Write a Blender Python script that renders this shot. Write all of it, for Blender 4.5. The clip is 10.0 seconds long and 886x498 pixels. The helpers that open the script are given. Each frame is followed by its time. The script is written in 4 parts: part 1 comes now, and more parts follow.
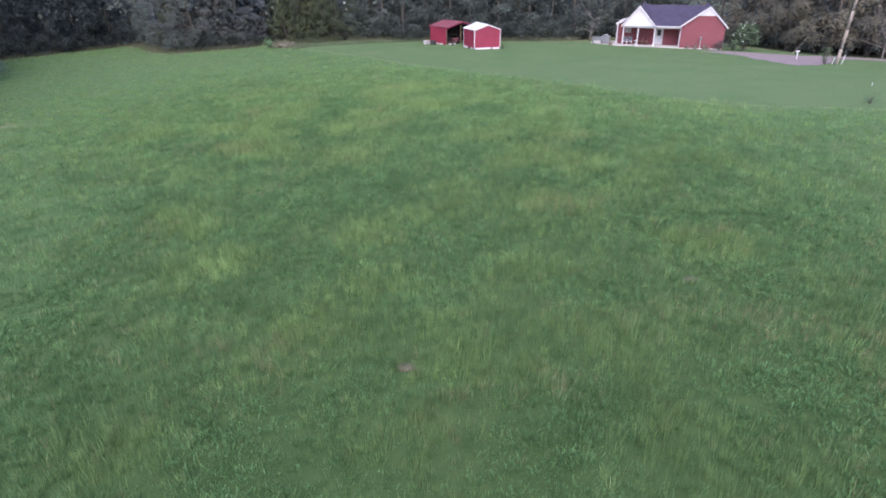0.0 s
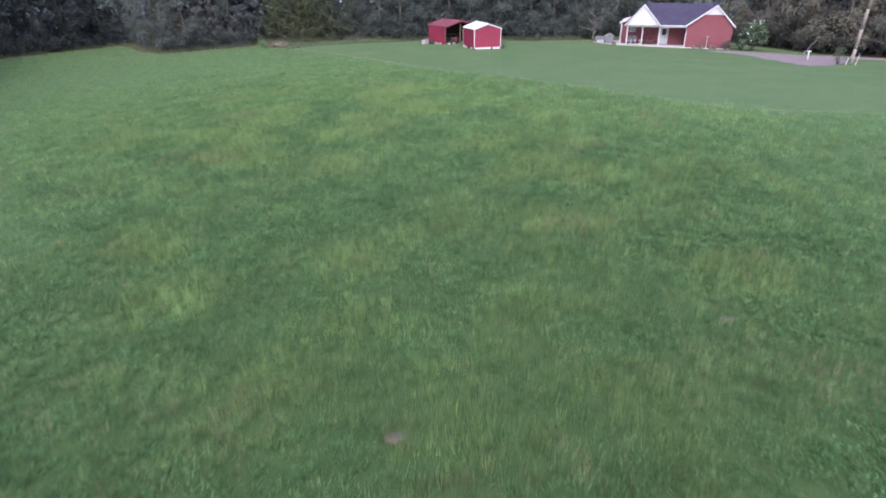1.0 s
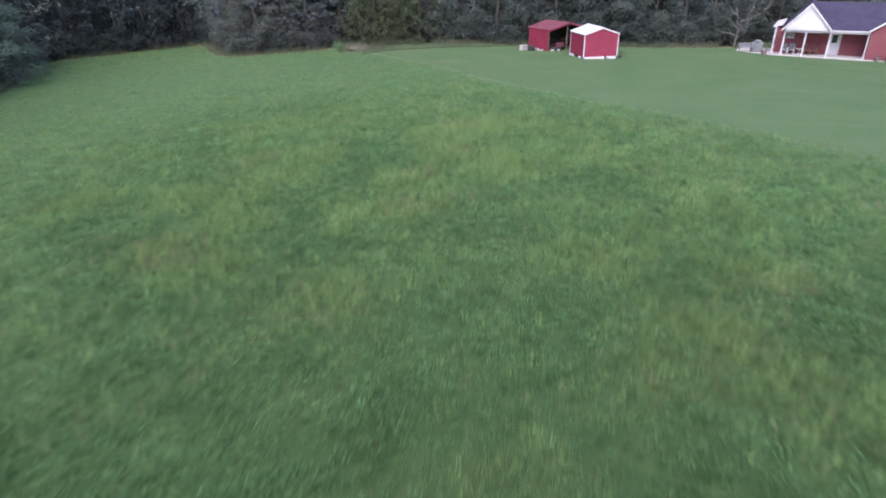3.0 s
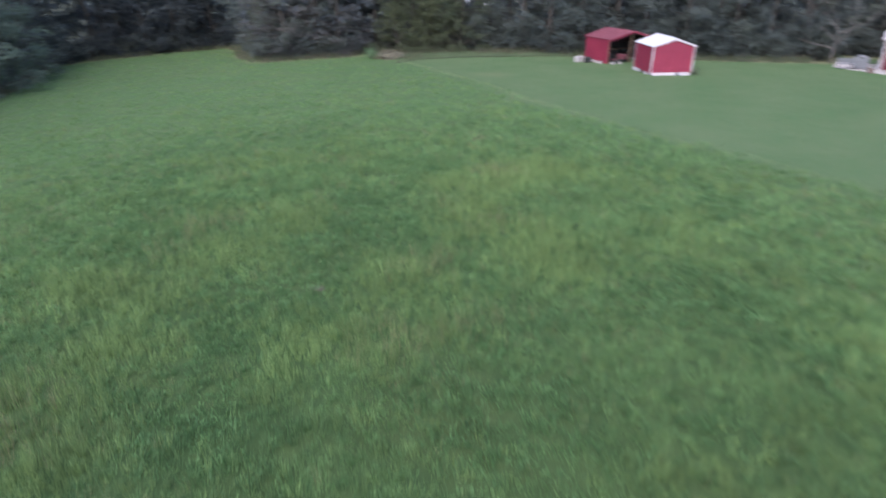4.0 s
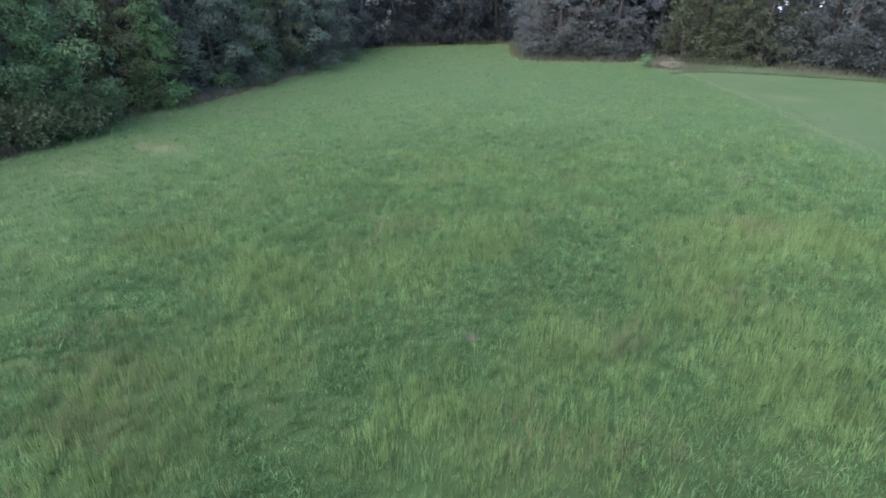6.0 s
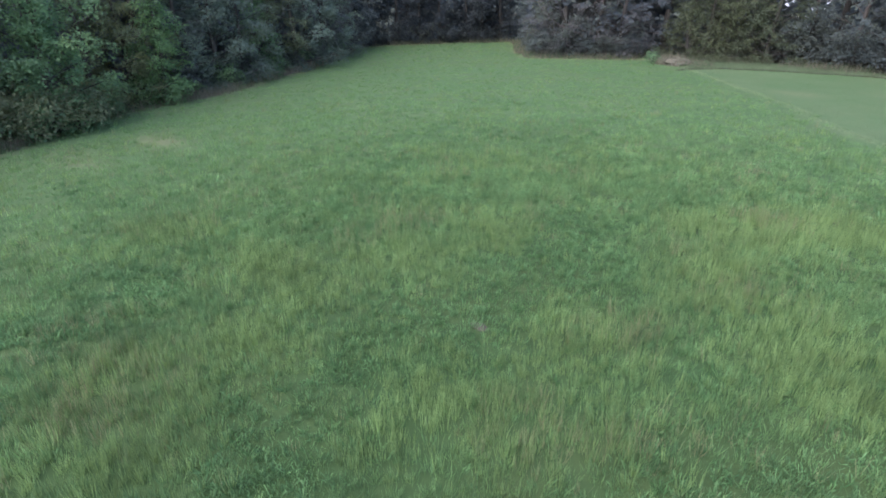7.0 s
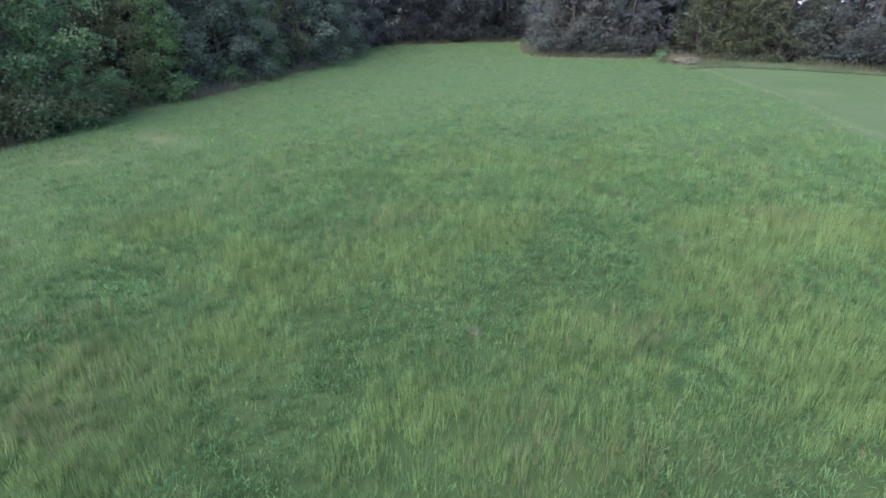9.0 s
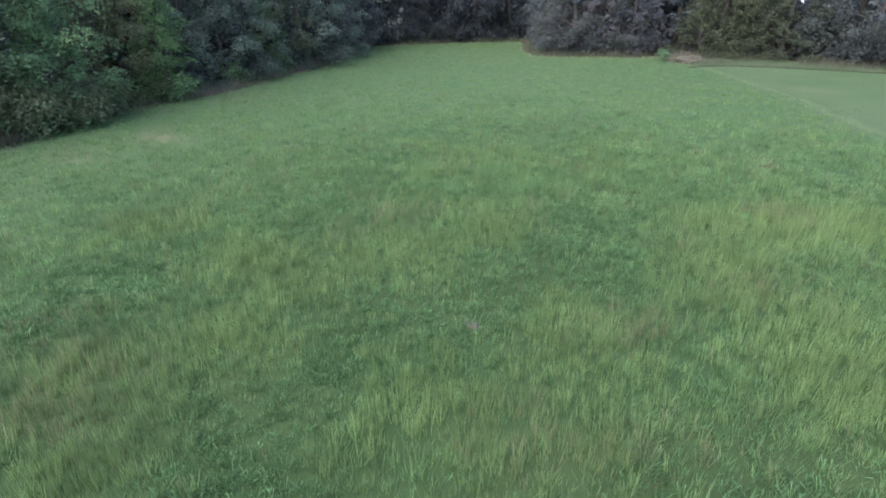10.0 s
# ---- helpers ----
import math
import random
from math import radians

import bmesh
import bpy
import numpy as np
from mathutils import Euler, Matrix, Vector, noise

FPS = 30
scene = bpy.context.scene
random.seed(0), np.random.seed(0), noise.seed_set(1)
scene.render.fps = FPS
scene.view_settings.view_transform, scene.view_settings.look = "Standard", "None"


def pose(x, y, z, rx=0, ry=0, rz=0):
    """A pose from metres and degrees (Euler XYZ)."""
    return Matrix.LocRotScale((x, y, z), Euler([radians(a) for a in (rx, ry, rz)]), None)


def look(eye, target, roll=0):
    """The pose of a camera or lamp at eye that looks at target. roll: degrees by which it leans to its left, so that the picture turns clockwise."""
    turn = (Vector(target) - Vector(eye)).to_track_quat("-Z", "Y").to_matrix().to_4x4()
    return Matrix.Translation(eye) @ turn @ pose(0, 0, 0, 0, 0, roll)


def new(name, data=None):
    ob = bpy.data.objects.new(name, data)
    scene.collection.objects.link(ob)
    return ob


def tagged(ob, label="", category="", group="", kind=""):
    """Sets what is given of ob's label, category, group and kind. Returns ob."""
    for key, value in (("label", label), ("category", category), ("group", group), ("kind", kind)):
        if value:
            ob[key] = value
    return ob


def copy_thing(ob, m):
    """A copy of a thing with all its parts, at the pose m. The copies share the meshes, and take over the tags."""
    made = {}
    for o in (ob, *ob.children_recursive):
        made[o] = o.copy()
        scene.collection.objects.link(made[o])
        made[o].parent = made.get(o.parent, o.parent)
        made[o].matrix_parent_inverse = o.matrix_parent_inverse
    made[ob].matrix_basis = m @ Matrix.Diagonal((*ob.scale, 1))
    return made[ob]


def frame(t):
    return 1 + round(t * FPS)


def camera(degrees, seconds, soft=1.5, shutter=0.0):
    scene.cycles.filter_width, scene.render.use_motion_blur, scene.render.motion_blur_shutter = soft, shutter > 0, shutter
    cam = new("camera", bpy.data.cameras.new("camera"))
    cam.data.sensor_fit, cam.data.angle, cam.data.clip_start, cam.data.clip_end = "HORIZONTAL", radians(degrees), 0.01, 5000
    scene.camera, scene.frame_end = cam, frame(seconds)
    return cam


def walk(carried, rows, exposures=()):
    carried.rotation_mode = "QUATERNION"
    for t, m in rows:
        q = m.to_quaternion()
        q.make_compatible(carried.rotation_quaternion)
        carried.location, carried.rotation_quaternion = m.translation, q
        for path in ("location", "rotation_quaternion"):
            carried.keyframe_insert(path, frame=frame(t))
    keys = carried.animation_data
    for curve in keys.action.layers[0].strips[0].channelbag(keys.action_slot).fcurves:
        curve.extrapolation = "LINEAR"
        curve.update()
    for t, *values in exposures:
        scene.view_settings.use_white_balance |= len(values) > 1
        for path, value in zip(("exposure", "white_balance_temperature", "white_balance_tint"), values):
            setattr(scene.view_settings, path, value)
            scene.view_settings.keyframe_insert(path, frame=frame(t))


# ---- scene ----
cam = camera(74.8, 10.0, soft=1.8, shutter=0.5)
PATH = [
    (0, (0.049, 0.163, 7.765), (0.041, 2.198, 6.781), -0.5),
    (0.5, (0.052, 0.857, 7.705), (0.043, 2.891, 6.72), -0.5),
    (1, (0.124, 2.458, 7.557), (0.118, 4.491, 6.571), -0.5),
    (1.5, (0.262, 4.763, 7.467), (0.2, 6.794, 6.478), -0.6),
    (2, (0.41, 7.718, 7.369), (0.193, 9.738, 6.38), -0.6),
    (2.5, (0.532, 11.071, 7.302), (0.206, 13.075, 6.31), -0.7),
    (2.7, (0.527, 12.49, 7.313), (0.183, 14.49, 6.318), -0.8),
    (3.8, (0.098, 21.765, 7.058), (-0.332, 23.745, 6.056), -1.2),
    (4, (-0.179, 23.077, 7.026), (-0.699, 25.039, 6.033), -0.6),
    (4.5, (-0.305, 25.656, 7.116), (-1.39, 27.371, 6.122), -0.1),
    (5, (-0.271, 26.687, 7.166), (-1.547, 28.266, 6.172), 0.2),
    (5.5, (-0.235, 26.703, 7.006), (-1.567, 28.236, 6.015), 0.3),
    (6, (-0.177, 26.437, 6.833), (-1.514, 27.966, 5.842), 0.3),
    (7.5, (-0.571, 26.654, 6.273), (-1.923, 28.173, 5.287), 0.3),
    (8, (-0.676, 26.915, 6.197), (-2.035, 28.429, 5.212), 0.3),
    (8.5, (-0.658, 27.092, 6.131), (-2.023, 28.601, 5.147), 0.2),
    (9, (-0.586, 27.188, 6.041), (-1.957, 28.694, 5.059), 0.2),
    (9.5, (-0.512, 27.212, 5.963), (-1.887, 28.716, 4.984), 0.1),
    (10, (-0.47, 27.183, 5.949), (-1.849, 28.682, 4.969), 0.0),
]
EXPOSURES = [(0, 1.94, 6500, 16.4), (2.5, 1.9, 6450, 15.2), (4, 1.78, 6410, 13.9), (5, 1.88, 6370, 13.6), (7.5, 2.06, 6360, 14.0), (10, 2.06, 6390, 15.0)]
walk(cam, [(t, look(eye, target, roll)) for t, eye, target, roll in PATH], EXPOSURES)

# ---------------------------------------------------------------- light: overcast evening
world = bpy.data.worlds.new("evening_sky")
scene.world = world
world.use_nodes = True
wt = world.node_tree
sky = wt.nodes.new("ShaderNodeTexSky")
sky.sky_type = "NISHITA"
sky.sun_disc = False
sky.sun_elevation, sky.sun_rotation = radians(53), radians(188)
sky.dust_density, sky.ozone_density = 1.2, 1.5
back = wt.nodes["Background"]
back.inputs["Strength"].default_value = 0.15
wt.links.new(sky.outputs[0], back.inputs["Color"])

sun_data = bpy.data.lights.new("sun", "SUN")
sun_data.energy, sun_data.angle, sun_data.color = 1.5, radians(60), (0.975, 0.965, 0.965)
sun = new("sun", sun_data)
sun.matrix_world = look((-5, -34, 46), (0, 0, 0))

# ---------------------------------------------------------------- materials


def material(name, rough=0.8, metal=0.0):
    m = bpy.data.materials.new(name)
    m.use_nodes = True
    b = m.node_tree.nodes["Principled BSDF"]
    b.inputs["Roughness"].default_value = rough
    b.inputs["Metallic"].default_value = metal
    b.inputs["Specular IOR Level"].default_value = 0.25
    return m, m.node_tree, b


def add_noise(nt, scale, detail=4.0, rough=0.6, stretch=None, space="Object"):
    tc = nt.nodes.new("ShaderNodeTexCoord")
    n = nt.nodes.new("ShaderNodeTexNoise")
    n.inputs["Scale"].default_value, n.inputs["Detail"].default_value, n.inputs["Roughness"].default_value = scale, detail, rough
    if stretch:
        mp = nt.nodes.new("ShaderNodeMapping")
        mp.inputs["Scale"].default_value = stretch
        nt.links.new(tc.outputs[space], mp.inputs[0])
        nt.links.new(mp.outputs[0], n.inputs["Vector"])
    else:
        nt.links.new(tc.outputs[space], n.inputs["Vector"])
    return n.outputs["Fac"]


def ramp(nt, fac, stops):
    r = nt.nodes.new("ShaderNodeValToRGB")
    while len(r.color_ramp.elements) < len(stops):
        r.color_ramp.elements.new(0.5)
    for e, (p, c) in zip(r.color_ramp.elements, stops):
        e.position, e.color = p, (*c, 1)
    nt.links.new(fac, r.inputs[0])
    return r.outputs[0]


def blend(nt, fac, a, b, kind="MIX"):
    x = nt.nodes.new("ShaderNodeMix")
    x.data_type, x.blend_type = "RGBA", kind
    for sock, v in ((x.inputs[0], fac), (x.inputs[6], a), (x.inputs[7], b)):
        if isinstance(v, bpy.types.NodeSocket):
            nt.links.new(v, sock)
        else:
            sock.default_value = (*v, 1) if isinstance(v, tuple) else v
    return x.outputs[2]


def relief(nt, b, height, strength, dist):
    u = nt.nodes.new("ShaderNodeBump")
    u.inputs["Strength"].default_value, u.inputs["Distance"].default_value = strength, dist
    nt.links.new(height, u.inputs["Height"])
    nt.links.new(u.outputs[0], b.inputs["Normal"])


def surface(name, light, dark, scale, rough=0.8, metal=0.0, fine=40.0, bump=0.3, depth=0.01, stretch=None):
    """Two scales of colour variation and a fine relief."""
    m, nt, b = material(name, rough, metal)
    big, small = add_noise(nt, scale, stretch=stretch), add_noise(nt, fine, stretch=stretch)
    c = ramp(nt, big, [(0.3, dark), (0.7, light)])
    mid = tuple(0.62 * v for v in dark)
    c = blend(nt, ramp(nt, small, [(0.35, (0.35,) * 3), (0.65, (0.0,) * 3)]), c, mid)
    nt.links.new(c, b.inputs["Base Color"])
    relief(nt, b, small, bump, depth)
    return m


def brick_wall():
    m, nt, b = material("red_brick", 0.85)
    tc = nt.nodes.new("ShaderNodeTexCoord")
    mp = nt.nodes.new("ShaderNodeMapping")
    mp.inputs["Rotation"].default_value = (radians(90), 0, 0)
    br = nt.nodes.new("ShaderNodeTexBrick")
    br.inputs["Color1"].default_value, br.inputs["Color2"].default_value = (0.180, 0.036, 0.052, 1), (0.132, 0.027, 0.040, 1)
    br.inputs["Mortar"].default_value = (0.26, 0.18, 0.165, 1)
    br.inputs["Scale"].default_value, br.inputs["Mortar Size"].default_value = 1.0, 0.006
    br.inputs["Brick Width"].default_value, br.inputs["Row Height"].default_value = 0.22, 0.075
    nt.links.new(tc.outputs["Object"], mp.inputs[0])
    nt.links.new(mp.outputs[0], br.inputs["Vector"])
    c = blend(nt, add_noise(nt, 0.8), br.outputs["Color"], (0.132, 0.031, 0.040))
    nt.links.new(c, b.inputs["Base Color"])
    relief(nt, b, br.outputs["Fac"], -0.4, 0.01)
    return m


def ground_material():
    """Soil and thatch of the meadow, the mown lawn and the wood's floor, told apart by the zone attribute."""
    m, nt, b = material("ground", 0.95)
    b.inputs["Specular IOR Level"].default_value = 0.1
    at = nt.nodes.new("ShaderNodeAttribute")
    at.attribute_name = "zone"
    sep = nt.nodes.new("ShaderNodeSeparateColor")
    nt.links.new(at.outputs["Color"], sep.inputs[0])
    n1, n2, n3 = add_noise(nt, 0.22, 6, 0.65), add_noise(nt, 1.7, 6, 0.7), add_noise(nt, 14, 5, 0.7)
    meadow = blend(nt, ramp(nt, n1, [(0.35, (0, 0, 0)), (0.65, (1, 1, 1))]), (0.034, 0.064, 0.022), (0.050, 0.072, 0.026))
    meadow = blend(nt, ramp(nt, n2, [(0.4, (0, 0, 0)), (0.7, (0.7,) * 3)]), meadow, (0.024, 0.046, 0.017))
    lawn = blend(nt, ramp(nt, n1, [(0.35, (0, 0, 0)), (0.65, (1, 1, 1))]), (0.056, 0.096, 0.040), (0.078, 0.109, 0.052))
    lawn = blend(nt, ramp(nt, n2, [(0.45, (0, 0, 0)), (0.75, (0.6,) * 3)]), lawn, (0.088, 0.108, 0.054))
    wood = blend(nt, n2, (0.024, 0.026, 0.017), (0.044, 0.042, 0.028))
    turf = blend(nt, ramp(nt, n2, [(0.35, (0, 0, 0)), (0.65, (1, 1, 1))]), (0.050, 0.088, 0.035), (0.061, 0.101, 0.041))
    turf = blend(nt, ramp(nt, n1, [(0.4, (0, 0, 0)), (0.65, (0.7,) * 3)]), turf, (0.070, 0.097, 0.043))
    meadow = blend(nt, at.outputs["Alpha"], meadow, turf)
    c = blend(nt, sep.outputs[0], meadow, lawn)
    c = blend(nt, sep.outputs[2], c, (0.19, 0.16, 0.10))
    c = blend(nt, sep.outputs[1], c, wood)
    c = blend(nt, ramp(nt, n3, [(0.3, (0.2,) * 3), (0.6, (0,) * 3)]), c, (0.03, 0.045, 0.018))
    nt.links.new(c, b.inputs["Base Color"])
    relief(nt, b, n3, 0.6, 0.06)
    return m


def blade_material():
    """Grass: the growth's colour, with brightening painted in, from the tone attribute; each blade a little different.
    """
    m, nt, b = material("grass_blade", 0.75)
    b.inputs["Specular IOR Level"].default_value = 0.1
    at = nt.nodes.new("ShaderNodeAttribute")
    at.attribute_name = "tone"
    geo = nt.nodes.new("ShaderNodeNewGeometry")
    c = blend(nt, 1.0, at.outputs["Color"], ramp(nt, geo.outputs["Random Per Island"], [(0, (0.86, 0.88, 0.86)), (1, (1.14, 1.12, 1.14))]), "MULTIPLY")
    nt.links.new(c, b.inputs["Base Color"])
    tr = nt.nodes.new("ShaderNodeBsdfTranslucent")
    nt.links.new(c, tr.inputs["Color"])
    mix = nt.nodes.new("ShaderNodeMixShader")
    mix.inputs[0].default_value = 0.42
    out = nt.nodes["Material Output"]
    nt.links.new(b.outputs[0], mix.inputs[1])
    nt.links.new(tr.outputs[0], mix.inputs[2])
    nt.links.new(mix.outputs[0], out.inputs[0])
    return m


def leaf_material(name, dark, light, rough=0.75, thin=0.3):
    m, nt, b = material(name, rough)
    b.inputs["Specular IOR Level"].default_value = 0.12
    geo = nt.nodes.new("ShaderNodeNewGeometry")
    info = nt.nodes.new("ShaderNodeObjectInfo")
    c = ramp(nt, geo.outputs["Random Per Island"], [(0.0, dark), (1.0, light)])
    c = blend(nt, 1.0, c, ramp(nt, info.outputs["Random"], [(0, (0.78, 0.80, 0.84)), (0.5, (1, 1, 1)), (1, (1.1, 1.06, 0.94))]), "MULTIPLY")
    c = blend(nt, ramp(nt, add_noise(nt, 0.5), [(0.4, (0,) * 3), (0.65, (0.6,) * 3)]), c, tuple(0.75 * v for v in dark))
    nt.links.new(c, b.inputs["Base Color"])
    tr = nt.nodes.new("ShaderNodeBsdfTranslucent")
    nt.links.new(c, tr.inputs["Color"])
    mix = nt.nodes.new("ShaderNodeMixShader")
    mix.inputs[0].default_value = thin
    nt.links.new(b.outputs[0], mix.inputs[1])
    nt.links.new(tr.outputs[0], mix.inputs[2])
    nt.links.new(mix.outputs[0], nt.nodes["Material Output"].inputs[0])
    return m


M_GROUND, M_BLADE = ground_material(), blade_material()
M_LEAF = leaf_material("broad_leaf", (0.122, 0.196, 0.110), (0.216, 0.330, 0.170), 0.75, 0.58)
M_LEAF_FRESH = leaf_material("fresh_green_leaf", (0.120, 0.206, 0.108), (0.212, 0.344, 0.166), 0.75, 0.58)
M_LEAF_MOSS = leaf_material("moss_green_leaf", (0.142, 0.166, 0.098), (0.224, 0.252, 0.140), 0.75, 0.58)
# dark green lifted towards blue-grey: the woods' haze put into the leaf colour
M_LEAF_HAZED = leaf_material("hazed_dark_leaf", (0.112, 0.127, 0.120), (0.148, 0.168, 0.154), 0.85, 0.62)
M_LEAF_BLUE = leaf_material("blue_green_leaf", (0.140, 0.178, 0.142), (0.216, 0.270, 0.206), 0.8, 0.6)
# darker copy of the dark trees' leaf, with the nook's shade put in
M_LEAF_NOOK = leaf_material("nook_shade_leaf", (0.060, 0.070, 0.078), (0.080, 0.093, 0.100), 0.85, 0.6)
# raised and blued so gaps look less black: haze put into the leaf colour
M_LEAF_HAZED_DEEP = leaf_material("hazed_deep_leaf", (0.112, 0.126, 0.140), (0.136, 0.154, 0.166), 0.85, 0.62)
M_LEAF_GREY = leaf_material("grey_lichen_leaf", (0.108, 0.106, 0.108), (0.152, 0.148, 0.148), 0.85, 0.55)
M_LEAF_OLIVE = leaf_material("olive_leaf", (0.174, 0.158, 0.130), (0.226, 0.206, 0.172), 0.8, 0.6)
M_CEDAR = leaf_material("cedar_needle", (0.086, 0.102, 0.064), (0.132, 0.150, 0.094), 0.8, 0.5)
M_FLOWERBUSH = leaf_material("bush_leaf", (0.055, 0.082, 0.045), (0.11, 0.145, 0.088))
M_TWIG = surface("grey_twig", (0.17, 0.15, 0.14), (0.10, 0.085, 0.08), 3)
M_BARK = surface("bark", (0.085, 0.072, 0.062), (0.045, 0.038, 0.033), 2, 0.9, fine=18, bump=0.8, depth=0.03, stretch=(1, 1, 0.25))
M_BRICK = brick_wall()
# white turned slightly pink: a lens-haze cast put into the colour
M_WHITE = surface("white_vinyl", (0.54, 0.485, 0.505), (0.47, 0.42, 0.44), 0.8, 0.5, fine=25, bump=0.1)
M_ROOF = surface("slate_blue_shingle", (0.048, 0.038, 0.068), (0.031, 0.025, 0.046), 1.2, 0.85, fine=22, bump=0.6, depth=0.02)
M_REDMETAL = surface("red_painted_metal", (0.235, 0.028, 0.053), (0.185, 0.021, 0.043), 1.0, 0.5, fine=18, bump=0.1)
M_REDROOF = surface("faded_red_metal_roof", (0.19, 0.058, 0.075), (0.135, 0.042, 0.055), 0.9, 0.5, fine=12, bump=0.15)
M_WHITEMETAL = surface("white_metal_roof", (0.53, 0.50, 0.52), (0.44, 0.42, 0.44), 0.8, 0.42, fine=15, bump=0.1)
M_CONCRETE = surface("pale_concrete", (0.42, 0.37, 0.36), (0.31, 0.275, 0.265), 1.5, 0.9, fine=30)
M_GRAVEL = surface("pinkish_gravel", (0.18, 0.135, 0.145), (0.135, 0.10, 0.108), 1.2, 0.95, fine=16, bump=0.8, depth=0.03)
M_DIRT = surface("red_brown_dirt", (0.124, 0.108, 0.078), (0.080, 0.072, 0.050), 1.8, 0.95, fine=14, bump=0.9, depth=0.05)
M_SOIL = surface("brown_soil", (0.098, 0.082, 0.060), (0.060, 0.050, 0.038), 1.8, 0.95, fine=14, bump=0.9, depth=0.05)
M_POLE = surface("weathered_pole_wood", (0.27, 0.22, 0.19), (0.17, 0.135, 0.115), 1.5, 0.9, fine=20, bump=0.6, stretch=(1, 1, 0.1))
M_DARK = surface("shade_and_engine_black", (0.03, 0.026, 0.026), (0.015, 0.014, 0.014), 2, 0.9)
M_RUBBER = surface("black_rubber", (0.03, 0.03, 0.03), (0.018, 0.018, 0.018), 6, 0.8)
M_TIMBER = surface("brown_timber", (0.22, 0.14, 0.10), (0.13, 0.08, 0.06), 2, 0.85, stretch=(1, 1, 0.2))
M_REDCLOTH = surface("red_cushion", (0.13, 0.04, 0.05), (0.09, 0.028, 0.035), 4, 0.9)
M_GREY = surface("grey_tarp", (0.165, 0.16, 0.17), (0.11, 0.108, 0.116), 2, 0.7)
M_PETAL = surface("white_petal", (0.75, 0.75, 0.72), (0.6, 0.6, 0.56), 6, 0.7)
M_TERRACOTTA = surface("terracotta", (0.22, 0.15, 0.135), (0.16, 0.105, 0.095), 5, 0.85)
M_STEEL = surface("galvanised_steel", (0.45, 0.45, 0.46), (0.33, 0.33, 0.34), 4, 0.45, 0.8)
M_GLASS, _nt, _b = material("window_glass", 0.06)
_b.inputs["Base Color"].default_value = (0.03, 0.035, 0.04, 1)
_b.inputs["Specular IOR Level"].default_value = 0.6

M_CLEAR, _nt, _b = material("clear_glass", 0.03)
_b.inputs["Transmission Weight"].default_value = 1.0

# ---------------------------------------------------------------- helpers for shapes


def height(x, y):
    """The lie of the land: a low swell that falls away to the woods."""
    tx, ty = np.tanh(np.asarray(x) / 70.0), np.tanh((np.asarray(y) - 35.0) / 70.0)
    return -0.076 + 2.193 * tx - 3.835 * tx**2 - 1.074 * ty - 1.286 * ty**2 - 3.253 * tx * ty - 0.25 * np.exp(-((np.asarray(x) - 24.0) ** 2 + (np.asarray(y) - 82.0) ** 2) / 484.0)


def inside(x, y, poly):
    """Which points lie in a closed outline of the plan."""
    x, y = np.asarray(x, float), np.asarray(y, float)
    hit = np.zeros(x.shape, bool)
    for (ax, ay), (bx, by) in zip(poly, poly[1:] + poly[:1]):
        if ay != by:
            hit ^= ((ay > y) != (by > y)) & (x < (bx - ax) * (y - ay) / (by - ay) + ax)
    return hit


def from_line(x, y, line):
    """Distance to a polyline of the plan."""
    x, y = np.asarray(x, float), np.asarray(y, float)
    best = np.full(x.shape, 1e9)
    for (ax, ay), (bx, by) in zip(line, line[1:]):
        dx, dy = bx - ax, by - ay
        k = np.clip(((x - ax) * dx + (y - ay) * dy) / (dx * dx + dy * dy), 0, 1)
        best = np.minimum(best, np.hypot(x - ax - k * dx, y - ay - k * dy))
    return best


def value_noise(x, y, scale, seed):
    """Smooth noise, 0 to 1, with bumps about one scale apart."""
    table = np.random.default_rng(seed).random((256, 256))
    u, v = x / scale + 1000, y / scale + 1000
    i, j = np.floor(u).astype(int), np.floor(v).astype(int)
    a, b = u - i, v - j
    a, b = a * a * (3 - 2 * a), b * b * (3 - 2 * b)
    p = lambda di, dj: table[(i + di) % 256, (j + dj) % 256]
    return (p(0, 0) * (1 - a) + p(1, 0) * a) * (1 - b) + (p(0, 1) * (1 - a) + p(1, 1) * a) * b


def cloud(x, y, scale, seed):
    return 0.5 * value_noise(x, y, scale, seed) + 0.3 * value_noise(x, y, scale * 0.47, seed + 1) + 0.2 * value_noise(x, y, scale * 0.21, seed + 2)


def raw_mesh(name, verts, faces, mat, smooth=False):
    """A mesh from arrays; every face has the same number of corners."""
    verts, faces = np.asarray(verts, np.float32), np.asarray(faces, np.int32)
    me = bpy.data.meshes.new(name)
    n, k = faces.shape
    me.vertices.add(len(verts))
    me.vertices.foreach_set("co", verts.ravel())
    me.loops.add(n * k)
    me.loops.foreach_set("vertex_index", faces.ravel())
    me.polygons.add(n)
    me.polygons.foreach_set("loop_start", np.arange(0, n * k, k, dtype=np.int32))
    me.polygons.foreach_set("use_smooth", np.full(n, smooth))
    me.update(calc_edges=True)
    me.materials.append(mat)
    return me


def part(name, shape, mat, parent=None, label="", smooth=False):
    """One mesh object, under a thing or a part."""
    if isinstance(shape, bmesh.types.BMesh):
        me = bpy.data.meshes.new(name)
        bmesh.ops.recalc_face_normals(shape, faces=shape.faces)
        shape.to_mesh(me)
        shape.free()
        me.materials.append(mat)
        if smooth:
            me.polygons.foreach_set("use_smooth", [True] * len(me.polygons))
    else:
        me = shape
    ob = new(name, me)
    ob.parent = parent
    return tagged(ob, label)


